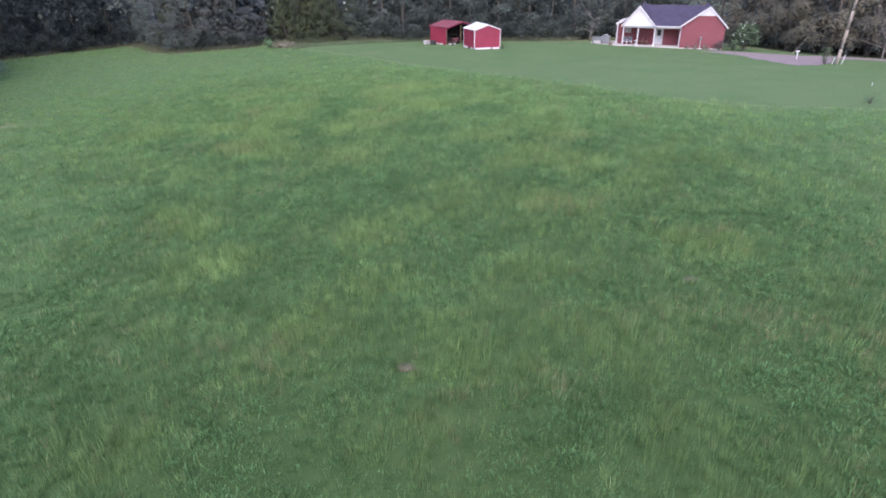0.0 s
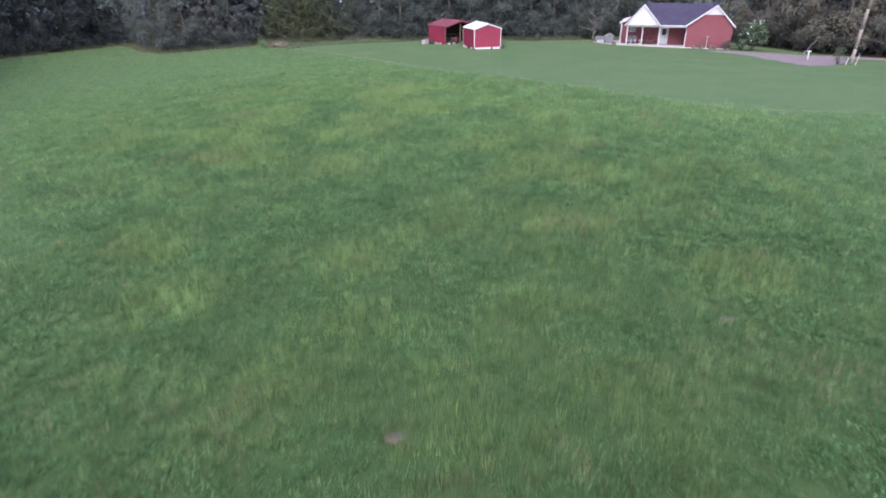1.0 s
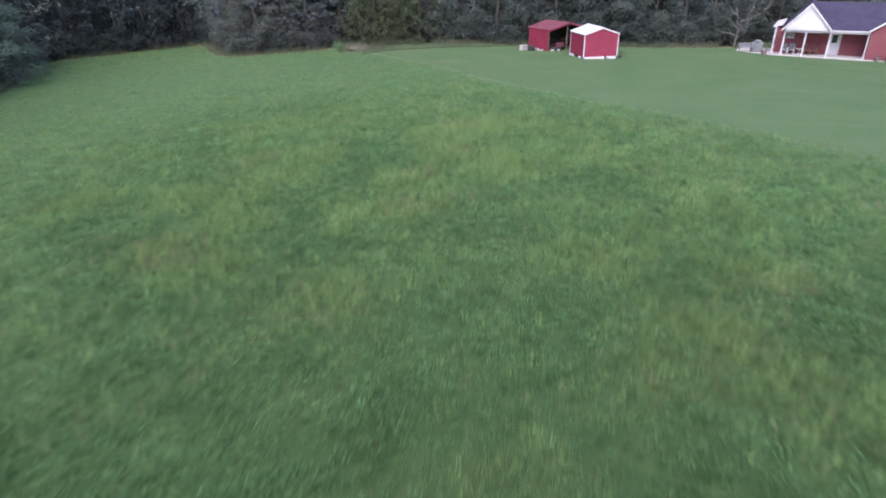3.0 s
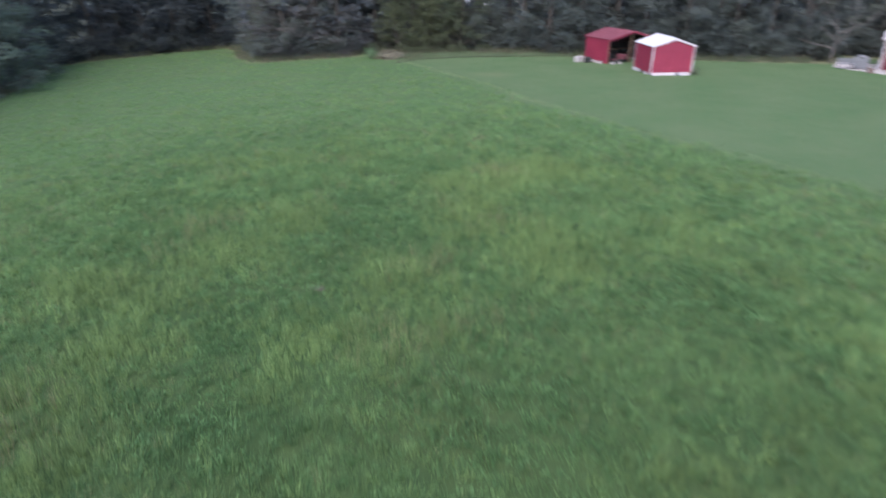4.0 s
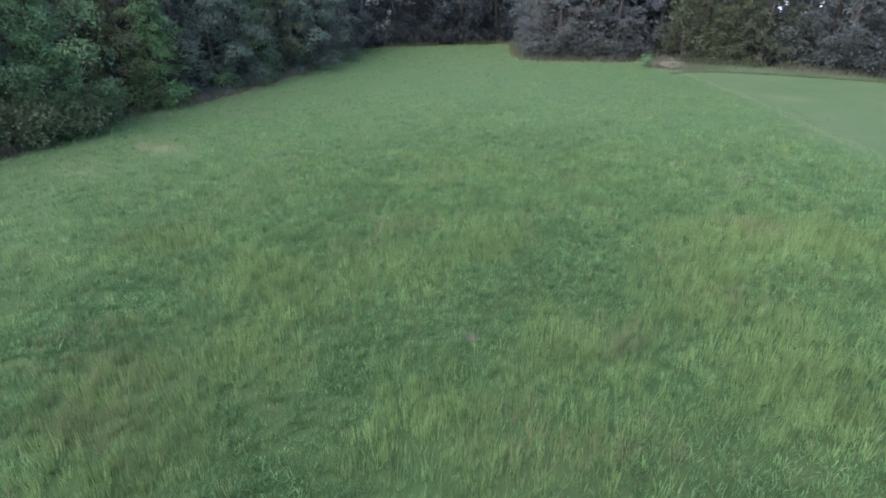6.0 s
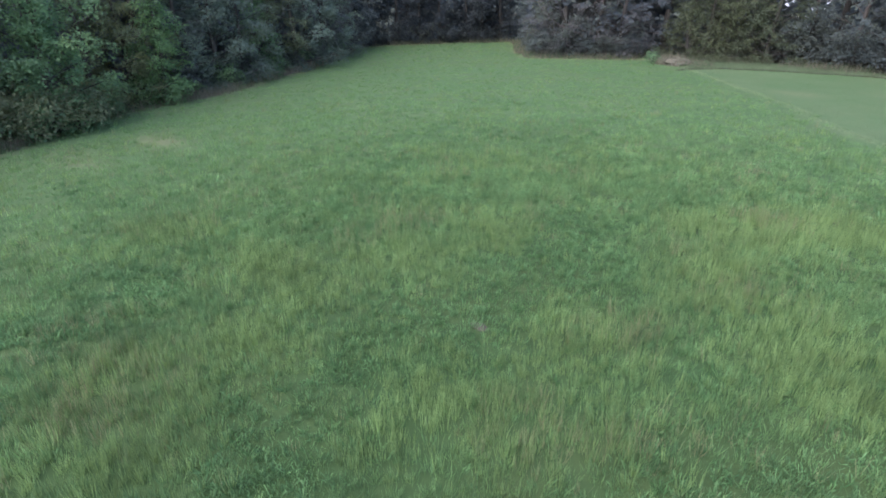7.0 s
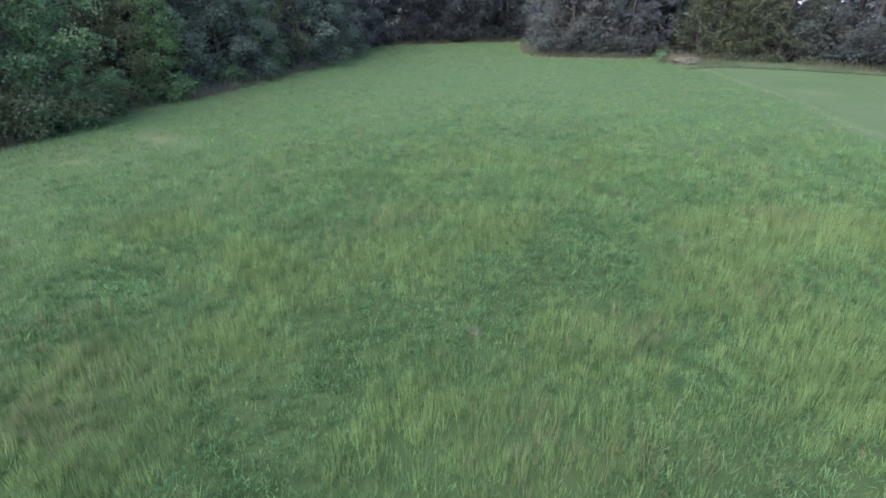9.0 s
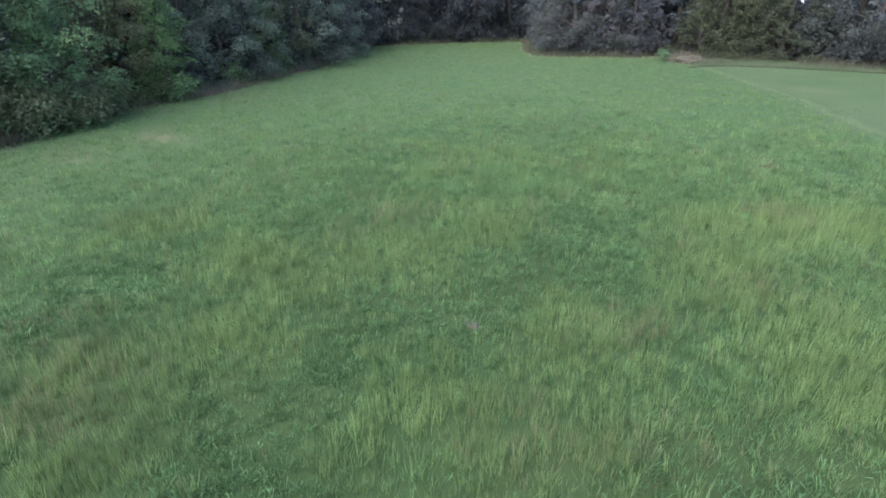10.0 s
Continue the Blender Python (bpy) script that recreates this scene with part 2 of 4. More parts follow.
def thing(name, m, label, category, group="", kind=""):
    ob = new(name)
    ob.empty_display_size = 0.3
    ob.matrix_basis = m
    return tagged(ob, label, category, group, kind)


def box(x0, y0, z0, x1, y1, z1, bevel=0.0, bm=None, m=None):
    bm = bm or bmesh.new()
    made = bmesh.ops.create_cube(bm, size=1)["verts"]
    t = Matrix.Translation(((x0 + x1) / 2, (y0 + y1) / 2, (z0 + z1) / 2)) @ Matrix.Diagonal((abs(x1 - x0), abs(y1 - y0), abs(z1 - z0), 1))
    bmesh.ops.transform(bm, matrix=(m or Matrix()) @ t, verts=made)
    if bevel:
        edges = {e for v in made for e in v.link_edges}
        bmesh.ops.bevel(bm, geom=list(edges), offset=bevel, segments=2, affect="EDGES", profile=0.6)
    return bm


def extruded(outline, axis, a, b, bm=None):
    """A flat outline pushed from a to b along x, y or z."""
    bm = bm or bmesh.new()
    put = {"x": lambda p, d: (d, p[0], p[1]), "y": lambda p, d: (p[0], d, p[1]), "z": lambda p, d: (p[0], p[1], d)}[axis]
    lo, hi = [bm.verts.new(put(p, a)) for p in outline], [bm.verts.new(put(p, b)) for p in outline]
    bm.faces.new(lo), bm.faces.new(hi[::-1])
    n = len(outline)
    for i in range(n):
        bm.faces.new((lo[i], lo[(i + 1) % n], hi[(i + 1) % n], hi[i]))
    return bm


def rod(p, q, r0, r1=None, sides=8, bm=None):
    """A tapered round bar from p to q."""
    bm = bm or bmesh.new()
    p, q = Vector(p), Vector(q)
    made = bmesh.ops.create_cone(bm, cap_ends=True, segments=sides, radius1=r0, radius2=r0 if r1 is None else r1, depth=(q - p).length)["verts"]
    turn = (q - p).to_track_quat("Z", "Y").to_matrix().to_4x4()
    bmesh.ops.transform(bm, matrix=Matrix.Translation((p + q) / 2) @ turn, verts=made)
    return bm


def turned(profile, sides=14):
    """A body of revolution from (radius, height) pairs."""
    bm = bmesh.new()
    rings = [[bm.verts.new((r * math.cos(2 * math.pi * i / sides), r * math.sin(2 * math.pi * i / sides), z)) for i in range(sides)] for r, z in profile]
    for a, b in zip(rings, rings[1:]):
        for i in range(sides):
            bm.faces.new((a[i], a[(i + 1) % sides], b[(i + 1) % sides], b[i]))
    bm.faces.new(rings[0][::-1]), bm.faces.new(rings[-1])
    return bm


def lump(r, squash, seed, rough=0.25, sub=3):
    """An uneven heap."""
    bm = bmesh.new()
    bmesh.ops.create_icosphere(bm, subdivisions=sub, radius=1)
    for v in bm.verts:
        k = 1 + rough * noise.noise(v.co * 1.7 + Vector((seed, 0, 0))) + 0.4 * rough * noise.noise(v.co * 5 + Vector((0, seed, 0)))
        v.co = Vector((v.co.x * r * k, v.co.y * r * k, max(v.co.z, -0.15) * r * squash * k))
    return bm


def at_ground(x, y, turn=0.0, sink=0.0):
    return pose(x, y, float(height(x, y)) - sink, 0, 0, turn)


# ---------------------------------------------------------------- plan of the land
WOOD_EDGE = [(-30, -60), (-32, 0), (-33.5, 22), (-36, 32), (-41.5, 38.5), (-44, 49), (-49, 59), (-54.5, 68), (-64, 79), (-62.5, 85), (-56, 92.5), (-49, 98),
             (-44.5, 92.5), (-38.8, 84.6), (-35.5, 81.6), (-29, 84), (-22, 87.5), (-14, 88), (-3, 87), (13, 87), (21, 90), (25, 97), (40, 97), (43, 84), (44.5, 73.5), (50, 69), (62, 63), (85, 48), (95, -60)]
LAWN = [(-24, 86), (-19.4, 80.4), (-8.7, 67.2), (-3.9, 60), (3.6, 51), (6.3, 48.7), (17.3, 35.2), (25.4, 33.6), (60, 27), (95, 20), (95, 110), (-24, 110)]
MOW_LINE = [(-19.4, 80.4), (-8.7, 67.2), (-3.9, 60), (3.6, 51), (6.3, 48.7), (17.3, 35.2), (25.4, 33.6), (60, 27)]
FLIGHT = [(0, 0), (0.5, 11), (0, 27), (-6.5, 37)]
DRIVE = [(31.5, 76.5), (36, 76.2), (42.3, 72.0), (47, 71.0), (49.1, 68.6), (56, 64.5), (66, 58.5), (64.5, 56.5), (54, 62.5), (46.5, 66.2), (43.4, 67.0), (42, 64.2), (40, 61.6), (37, 58.5), (33.6, 57.6), (33.5, 62), (33.5, 70)]

# ---------------------------------------------------------------- ground
near_x = np.arange(-75, 75.1, 0.75)
near_y = np.arange(-12, 112.1, 0.75)
far = np.array([1, 3, 8, 20, 45, 90, 180, 400, 900, 1600])
gx = np.concatenate([near_x[0] - far[::-1], near_x, near_x[-1] + far])
gy = np.concatenate([near_y[0] - far[::-1], near_y, near_y[-1] + far])
X, Y = np.meshgrid(gx, gy, indexing="ij")
Z = height(X, Y) + 0.10 * (cloud(X, Y, 9, 5) - 0.5) + 0.05 * (cloud(X, Y, 2.2, 9) - 0.5)
idx = np.arange(X.size).reshape(X.shape)
quads = np.stack([idx[:-1, :-1], idx[1:, :-1], idx[1:, 1:], idx[:-1, 1:]], -1).reshape(-1, 4)
ground_mesh = raw_mesh("ground", np.stack([X, Y, Z], -1).reshape(-1, 3), quads, M_GROUND, True)
zone = np.zeros((X.size, 4), np.float32)
xs, ys = X.ravel(), Y.ravel()
ragged = 1.6 * (cloud(xs, ys, 2.5, 41) - 0.5)
signed = np.where(inside(xs, ys, LAWN), 1, -1) * from_line(xs, ys, LAWN[:9]) + ragged
zone[:, 0] = np.clip(signed / 2.4 + 0.5, 0, 1) * ~inside(xs, ys, [(-24, 95), (-24, 140), (95, 140)])
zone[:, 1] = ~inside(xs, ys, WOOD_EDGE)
edge_gap = from_line(xs, ys, WOOD_EDGE)
zone[:, 2] = np.clip(1.3 - edge_gap / 1.6, 0, 0.55) * (cloud(xs, ys, 4, 31) > 0.42) + 0.22 * np.exp(-(((xs + 8.9) / 1.8) ** 2 + ((ys - 71.8) / 1.0) ** 2)) + 0.42 * np.exp(-(((xs + 30.2) / 2.2) ** 2 + ((ys - 38.6) / 0.8) ** 2)) + 0.25 * np.exp(-(((xs + 29.4) / 2.6) ** 2 + ((ys - 34.6) / 0.8) ** 2))
# soil turns to turf, coloured for self-shaded grass, away from the camera's path
zone[:, 3] = np.clip((from_line(xs, ys, FLIGHT) - 7) / 14, 0, 1)
attr = ground_mesh.attributes.new("zone", "FLOAT_COLOR", "POINT")
attr.data.foreach_set("color", zone.ravel())
ground = tagged(new("ground", ground_mesh), "grassy meadow and mown lawn sloping to the woods", "ground", kind="structure")


def lie(x, y):
    """Height of the ground sheet itself."""
    x, y = np.asarray(x, float), np.asarray(y, float)
    return height(x, y) + 0.10 * (cloud(x, y, 9, 5) - 0.5) + 0.05 * (cloud(x, y, 2.2, 9) - 0.5)


# gravel drive, a thin sheet over the lawn
dx, dy = np.meshgrid(np.arange(30, 68, 0.5), np.arange(52, 79, 0.5), indexing="ij")
wob = 0.5 * (cloud(dx, dy, 3, 71) - 0.5)
keep = inside(dx + wob, dy + wob, DRIVE)
di = np.arange(dx.size).reshape(dx.shape)
cell = keep[:-1, :-1] & keep[1:, :-1] & keep[1:, 1:] & keep[:-1, 1:]
dq = np.stack([di[:-1, :-1], di[1:, :-1], di[1:, 1:], di[:-1, 1:]], -1)[cell]
used, inv = np.unique(dq, return_inverse=True)
dv = np.stack([dx, dy, lie(dx, dy) + 0.014], -1).reshape(-1, 3)[used]
tagged(new("driveway", raw_mesh("driveway", dv, inv.reshape(-1, 4), M_GRAVEL)), "pinkish grey gravel driveway beside the house", "driveway", kind="structure")

# ---------------------------------------------------------------- brick house
HOUSE = pose(30.7, 79.6, -1.66, 0, 0, -21)
house = thing("house", HOUSE, "red brick house with white porch gable and slate roof", "house")
EAVE, PEAK, WING, MID = 2.42, 4.8, 5.12, 2.98
PORCH_L, PORCH_R, PORCH_MID = -7.32, -3.4, -5.42

part("foundation", box(-8.3, -0.3, -0.7, WING, 9.2, 0.0), M_CONCRETE, house, "pale concrete slab")
part("patio", box(-11.6, 0.6, -0.6, -8.32, 6.0, -0.06, 0.02), M_CONCRETE, house, "pale concrete patio")
# right wing: the front wall carries a gable, cut off under the white siding
cut = EAVE + (PEAK - EAVE) * 0.60
cut_l, cut_r = MID * 0.60, WING - (WING - MID) * 0.60
part("wall", extruded([(0, 0), (WING, 0), (WING, EAVE), (cut_r, cut), (cut_l, cut), (0, EAVE)], "y", -0.3, -0.08), M_BRICK, house)
part("wall", box(WING - 0.22, -0.078, 0, WING, 9.0, EAVE), M_BRICK, house)
part("wall", box(0.0, -0.078, 0, 0.2, 2.0, EAVE), M_BRICK, house)
part("wall", box(-8.0, 9.0, 0, WING, 9.2, EAVE), M_BRICK, house)
part("wall", box(-8.0, 2.2, 0, -7.8, 9.0, EAVE), M_BRICK, house)
# porch wall with a doorway and a window opening
for x0, x1, z0, z1 in ((-8.0, -7.05, 0, EAVE), (-7.05, -6.35, 0, 1.5), (-7.05, -6.35, 2.1, EAVE), (-6.35, -3.2, 0, EAVE), (-3.2, -2.28, 2.06, EAVE), (-2.28, 0.0, 0, EAVE)):
    part("wall", box(x0, 2.0, z0, x1, 2.2, z1), M_BRICK, house)
part("gable_siding", extruded([(cut_l - 0.02, cut), (cut_r + 0.02, cut), (MID, PEAK)], "y", -0.33, -0.1), M_WHITE, house, "white vinyl siding")
gs = bmesh.new()
extruded([(PORCH_L, EAVE + 0.02), (PORCH_R, EAVE + 0.02), (PORCH_MID, PEAK)], "y", -0.32, -0.22, gs)
porch_gable = part("porch_gable", gs, M_WHITE, house, "white lapped vinyl siding")
for i in range(12):
    z = EAVE + 0.16 + i * 0.185
    k = 1 - (z - EAVE) / (PEAK - EAVE)
    if k > 0.06:
        part("siding_board", extruded([(-0.34, z), (-0.335, z + 0.17), (-0.32, z + 0.18), (-0.32, z)], "x", PORCH_MID + (PORCH_L - PORCH_MID) * k + 0.04, PORCH_MID + (PORCH_R - PORCH_MID) * k - 0.04), M_WHITE, porch_gable)
part("beam", box(-7.3, -0.06, EAVE - 0.2, -0.002, 0.16, EAVE - 0.003), M_WHITE, house)
part("beam", box(-7.3, 0.162, EAVE - 0.2, -7.1, 1.998, EAVE - 0.003), M_WHITE, house)

main_roof = part("roof", extruded([(-0.1, EAVE), (4.6, PEAK - 0.07), (9.65, EAVE), (9.65, EAVE + 0.1), (4.6, PEAK + 0.03), (-0.1, EAVE + 0.1)], "x", PORCH_MID, MID), M_ROOF, house, "slate-blue shingles")
for x0, x1, xc in ((PORCH_L - 0.2, PORCH_R + 0.2, PORCH_MID), (-0.3, WING + 0.3, MID)):
    roof = part("roof", extruded([(x0, EAVE - 0.02), (xc, PEAK + 0.03), (x1, EAVE - 0.02), (x1, EAVE + 0.1), (xc, PEAK + 0.15), (x0, EAVE + 0.1)], "y", -0.45, 9.65), M_ROOF, house, "slate-blue shingles")
    for sx in (x0, x1):
        part("rake_board", extruded([(sx, EAVE - 0.08), (xc, PEAK - 0.03), (xc, PEAK + 0.165), (sx, EAVE + 0.115)], "y", -0.5, -0.452), M_WHITE, roof, "white rake board")
for row in range(22):
    y0 = -0.1 + row * 0.2127
    z0 = EAVE + 0.1 + (y0 + 0.1) / 4.7 * (PEAK - EAVE - 0.07)
    part("shingle_course", extruded([(y0, z0), (y0, z0 + 0.018), (y0 + 0.205, z0 + 0.106), (y0 + 0.205, z0 + 0.1)], "x", PORCH_MID, MID), M_ROOF, main_roof)
part("gutter", extruded([(-0.22, EAVE - 0.03), (-0.11, EAVE - 0.03), (-0.11, EAVE + 0.1), (-0.24, EAVE + 0.1)], "x", -3.15, -0.32), M_WHITE, house, "white gutter")
part("side_eave", extruded([(-8.45, EAVE + 0.02), (-7.56, EAVE + 0.3), (-7.56, EAVE + 0.42), (-8.45, EAVE + 0.14)], "y", 1.75, 8.9), M_WHITE, house, "white boxed side eave")
part("porch_ceiling", box(-7.098, 0.162, EAVE - 0.08, -0.002, 1.998, EAVE - 0.02), M_WHITE, house)
for x, y in ((-7.2, 0.05), (-5.33, 0.05), (-3.24, 0.05), (-0.1, 0.05), (-8.15, 1.8)):
    pb = box(x - 0.07, y - 0.07, 0.0, x + 0.07, y + 0.07, (EAVE - 0.2) if y < 1 else EAVE + 0.1, 0.012)
    post = part("post", pb, M_WHITE, house, "square white porch post")
    part("post_base", box(x - 0.1, y - 0.1, 0.0, x + 0.1, y + 0.1, 0.14, 0.012), M_WHITE, post)
    part("post_capital", box(x - 0.09, y - 0.09, EAVE - 0.28, x + 0.09, y + 0.09, EAVE - 0.2, 0.012), M_WHITE, post)
door = part("door", box(-3.18, 2.04, 0.01, -2.3, 2.1, 2.04, 0.006), M_WHITE, house, "white front door with dark glass")
part("pane", box(-2.98, 2.02, 1.15, -2.5, 2.038, 1.9), M_GLASS, door)
for z in (0.2, 0.66):
    part("panel", box(-2.98, 2.022, z, -2.5, 2.038, z + 0.36, 0.006), M_WHITE, door)
part("door_handle", rod((-3.1, 2.04, 1.0), (-3.1, 1.97, 1.0), 0.03, 0.03, 10), M_STEEL, door)
for x0, x1, z0, z1 in ((-3.28, -3.2, 0, 2.14), (-2.28, -2.2, 0, 2.14), (-3.2, -2.28, 2.06, 2.14)):
    part("door_frame", box(x0, 1.96, z0, x1, 1.998, z1), M_WHITE, door)
win = part("window", box(-7.05, 2.08, 1.5, -6.35, 2.12, 2.1), M_WHITE, house, "small white framed window with a pale blind")
part("blind", box(-6.99, 2.066, 1.56, -6.41, 2.078, 2.04), M_WHITEMETAL, win, "pale drawn blind")
for z0, z1 in ((1.56, 1.79), (1.81, 2.04)):
    part("pane", box(-6.99, 2.05, z0, -6.41, 2.06, z1), M_CLEAR, win)
part("sill", box(-7.1, 1.94, 1.44, -6.3, 1.998, 1.5), M_WHITE, win)
part("lintel", box(-7.1, 1.95, 2.1, -6.3, 1.998, 2.17), M_WHITE, win)


def in_house(x, y, z=0.0, turn=0.0):
    return HOUSE @ pose(x, y, z, 0, 0, turn)


def porch_chair(m, label, wood, cloth, cushion, pad):
    c = thing("porch_chair", m, label, "chair", "porch seats")
    for x in (-0.28, 0.28):
        for y in (-0.26, 0.26):
            part("leg", box(x - 0.025, y - 0.025, 0, x + 0.025, y + 0.025, 0.4, 0.004), wood, c)
        part("arm_rest", box(x - 0.04, -0.3, 0.6, x + 0.04, 0.28, 0.635, 0.01), wood, c)
        part("arm_post", box(x - 0.02, -0.26, 0.4, x + 0.02, -0.22, 0.6), wood, c)
    part("seat", box(-0.3, -0.3, 0.4, 0.3, 0.3, 0.44, 0.01), wood, c)
    part("cushion", box(-0.26, -0.28, 0.44, 0.26, 0.24, 0.53, 0.03), cloth, c, cushion)
    part("backrest", box(-0.28, 0.24, 0.44, 0.28, 0.3, 1.0, 0.02), cloth, c, pad)
    return c


chair = porch_chair(in_house(-5.0, 1.2, 0, 14), "dark red cushioned porch chair on the slab", M_TIMBER, M_REDCLOTH, "dark red cushion", "dark red padded back")
copy_thing(chair, in_house(-4.35, 1.3, 0, -12))
pale_chair = porch_chair(in_house(-7.0, 0.9, 0, 10), "pale grey porch chair on the slab", M_WHITE, M_GREY, "grey cushion", "grey padded back")
copy_thing(pale_chair, in_house(-6.35, 1.1, 0, -8))

table = thing("side_table", in_house(-5.62, 1.2), "small white round porch table", "table")
part("tabletop", turned([(0.3, 0.5), (0.32, 0.51), (0.32, 0.53), (0.3, 0.54)], 18), M_WHITE, table)
part("pedestal", turned([(0.2, 0), (0.19, 0.03), (0.05, 0.07), (0.04, 0.5)], 12), M_WHITE, table)


def flower_pot(m, label, leaf=True):
    p = thing("flower_pot", m, label, "flower pot", "pots by the brick wall")
    part("pot", turned([(0.13, 0), (0.15, 0.02), (0.2, 0.3), (0.23, 0.31), (0.23, 0.36), (0.19, 0.36), (0.17, 0.28)], 14), M_TERRACOTTA, p)
    if leaf:
        part("plant", foliage_mesh("plant", [(0, 0, 0.5)], [0.26], 90, 0.1, M_FLOWERBUSH, 5), M_FLOWERBUSH, p)
    return p


# ---------------------------------------------------------------- foliage


def leaves_at(p, out, size, r):
    """Diamond leaves at the points p, facing roughly along out."""
    n = len(p)
    nor = out + 0.75 * r.normal(size=(n, 3)) + (0, 0, 0.35)
    nor /= np.linalg.norm(nor, axis=1)[:, None]
    ax = r.normal(size=(n, 3))
    ax -= nor * np.sum(ax * nor, 1)[:, None]
    ax /= np.linalg.norm(ax, axis=1)[:, None]
    bx = np.cross(nor, ax)
    s = (size * (0.6 + 0.8 * r.random(n)))[:, None]
    v = np.stack([p - ax * s * 0.5, p + bx * s * 0.3 - ax * s * 0.05, p + ax * s * 0.5 - nor * s * 0.12, p - bx * s * 0.3 - ax * s * 0.05], 1)
    return v.reshape(-1, 3)


def clumps(centres, radii, per_area, leaf, r, flat=0.75, high=99.0):
    """Leaves in drooping, layered sprays round the middle of each clump, with dark hollows between."""
    out_v = []
    for c, rad in zip(centres, radii):
        up = c[2] > high
        n = max(20, int(per_area * rad * rad * (0.13 if up else 1)))
        k = 9
        d = r.normal(size=(k, 3)) * (1, 1, 0.8)
        d /= np.linalg.norm(d, axis=1)[:, None]
        hub = np.asarray(c) + d * rad * (0.55 + 0.35 * r.random((k, 1))) * (1, 1, flat)
        tilt = d * 0.7 + (0, 0, 0.8) + 0.2 * r.normal(size=(k, 3))
        tilt /= np.linalg.norm(tilt, axis=1)[:, None]
        pick = r.integers(k, size=n)
        o = r.normal(size=(n, 3)) * rad * 0.30
        t = tilt[pick]
        o -= t * np.sum(o * t, 1)[:, None] * 0.72
        o[:, 2] -= 0.35 * np.sum(o * o, 1) / rad
        out_v.append(leaves_at(hub[pick] + o, t * 1.3, leaf * (2.0 if up else 1), r))
    return np.concatenate(out_v)


def foliage_mesh(name, centres, radii, per_area, leaf, mat, seed, flat=0.75, high=99.0):
    v = clumps(centres, radii, per_area, leaf, np.random.default_rng(seed), flat, high)
    return raw_mesh(name, v, np.arange(len(v)).reshape(-1, 4), mat)


def limb_tubes(lines, sides=6):
    """Tapered tubes along polylines of (point, radius)."""
    vs, fs = [], []
    for line in lines:
        base = len(vs)
        for k, (p, r) in enumerate(line):
            q = line[min(k + 1, len(line) - 1)][0]
            o = line[max(k - 1, 0)][0]
            d = (Vector(q) - Vector(o)).normalized()
            a = d.cross(Vector((0.3, 0.9, 0.1))).normalized()
            b = d.cross(a)
            for s in range(sides):
                w = 2 * math.pi * s / sides
                vs.append(Vector(p) + a * (r * math.cos(w)) + b * (r * math.sin(w)))
        for k in range(len(line) - 1):
            for s in range(sides):
                i, j = base + k * sides + s, base + k * sides + (s + 1) % sides
                fs.append((i, j, j + sides, i + sides))
    return np.array([tuple(v) for v in vs]), np.array(fs)


def tree(name, label, seed, tall, spread, low, n_clumps, clump_r, per_area, leaf, mat, category="tree", bare=0.0, conical=False, group="wood edge trees", high=5.6):
    """Trunk with limbs, and a crown of leaf clumps from the height low upwards."""
    r = np.random.default_rng(seed)
    root = thing(name, Matrix(), label, category, group)
    lean = r.normal(size=2) * 0.25
    spine = lambda h: (lean[0] * (h / tall) ** 2 + 0.12 * math.sin(h * 0.9 + seed), lean[1] * (h / tall) ** 2 + 0.12 * math.cos(h * 0.8 + seed), h)
    r0 = 0.02 * tall
    lines = [[(spine(h), r0 * (1.25 if h < 0.1 else 1) * (1 - 0.9 * h / tall)) for h in np.linspace(-0.2, tall * 0.93, 9)]]
    centres, radii = [], []
    for i in range(n_clumps):
        f = (i + 0.5) / n_clumps
        h = low + (tall - low) * f ** 1.15
        if conical:
            reach = spread * (1 - f) ** 0.8 + 0.2
        else:
            reach = spread * (0.72 + 0.5 * math.sin(math.pi * min(f * 1.25 + 0.1, 1.0))) * (1 - 0.55 * f * f)
        w = i * 2.399 + r.normal() * 0.3
        reach *= 0.75 + 0.35 * r.random()
        sx, sy, _ = spine(h)
        tip = (sx + reach * math.cos(w), sy + reach * math.sin(w), h - 0.08 * reach)
        b = spine(max(0.4, h - 0.45 * reach))
        mid = tuple((p + q) / 2 + 0.12 * reach * r.normal() for p, q in zip(b, tip))
        lines.append([(b, r0 * 0.3 * (1.1 - f)), (mid, r0 * 0.18 * (1.1 - f)), (tip, 0.012)])
        if r.random() >= bare:
            centres.append(tip), radii.append(clump_r * (0.7 + 0.6 * r.random()) * (1 - 0.3 * f))
            if not conical:
                centres.append(mid), radii.append(clump_r * 0.8)
    tv, tf = limb_tubes(lines)
    part("trunk", raw_mesh("trunk", tv, tf, M_BARK, True), M_BARK, root)
    part("crown", foliage_mesh("crown", centres, radii, per_area, leaf, mat, seed + 1, 0.75, high), mat, root)
    return root


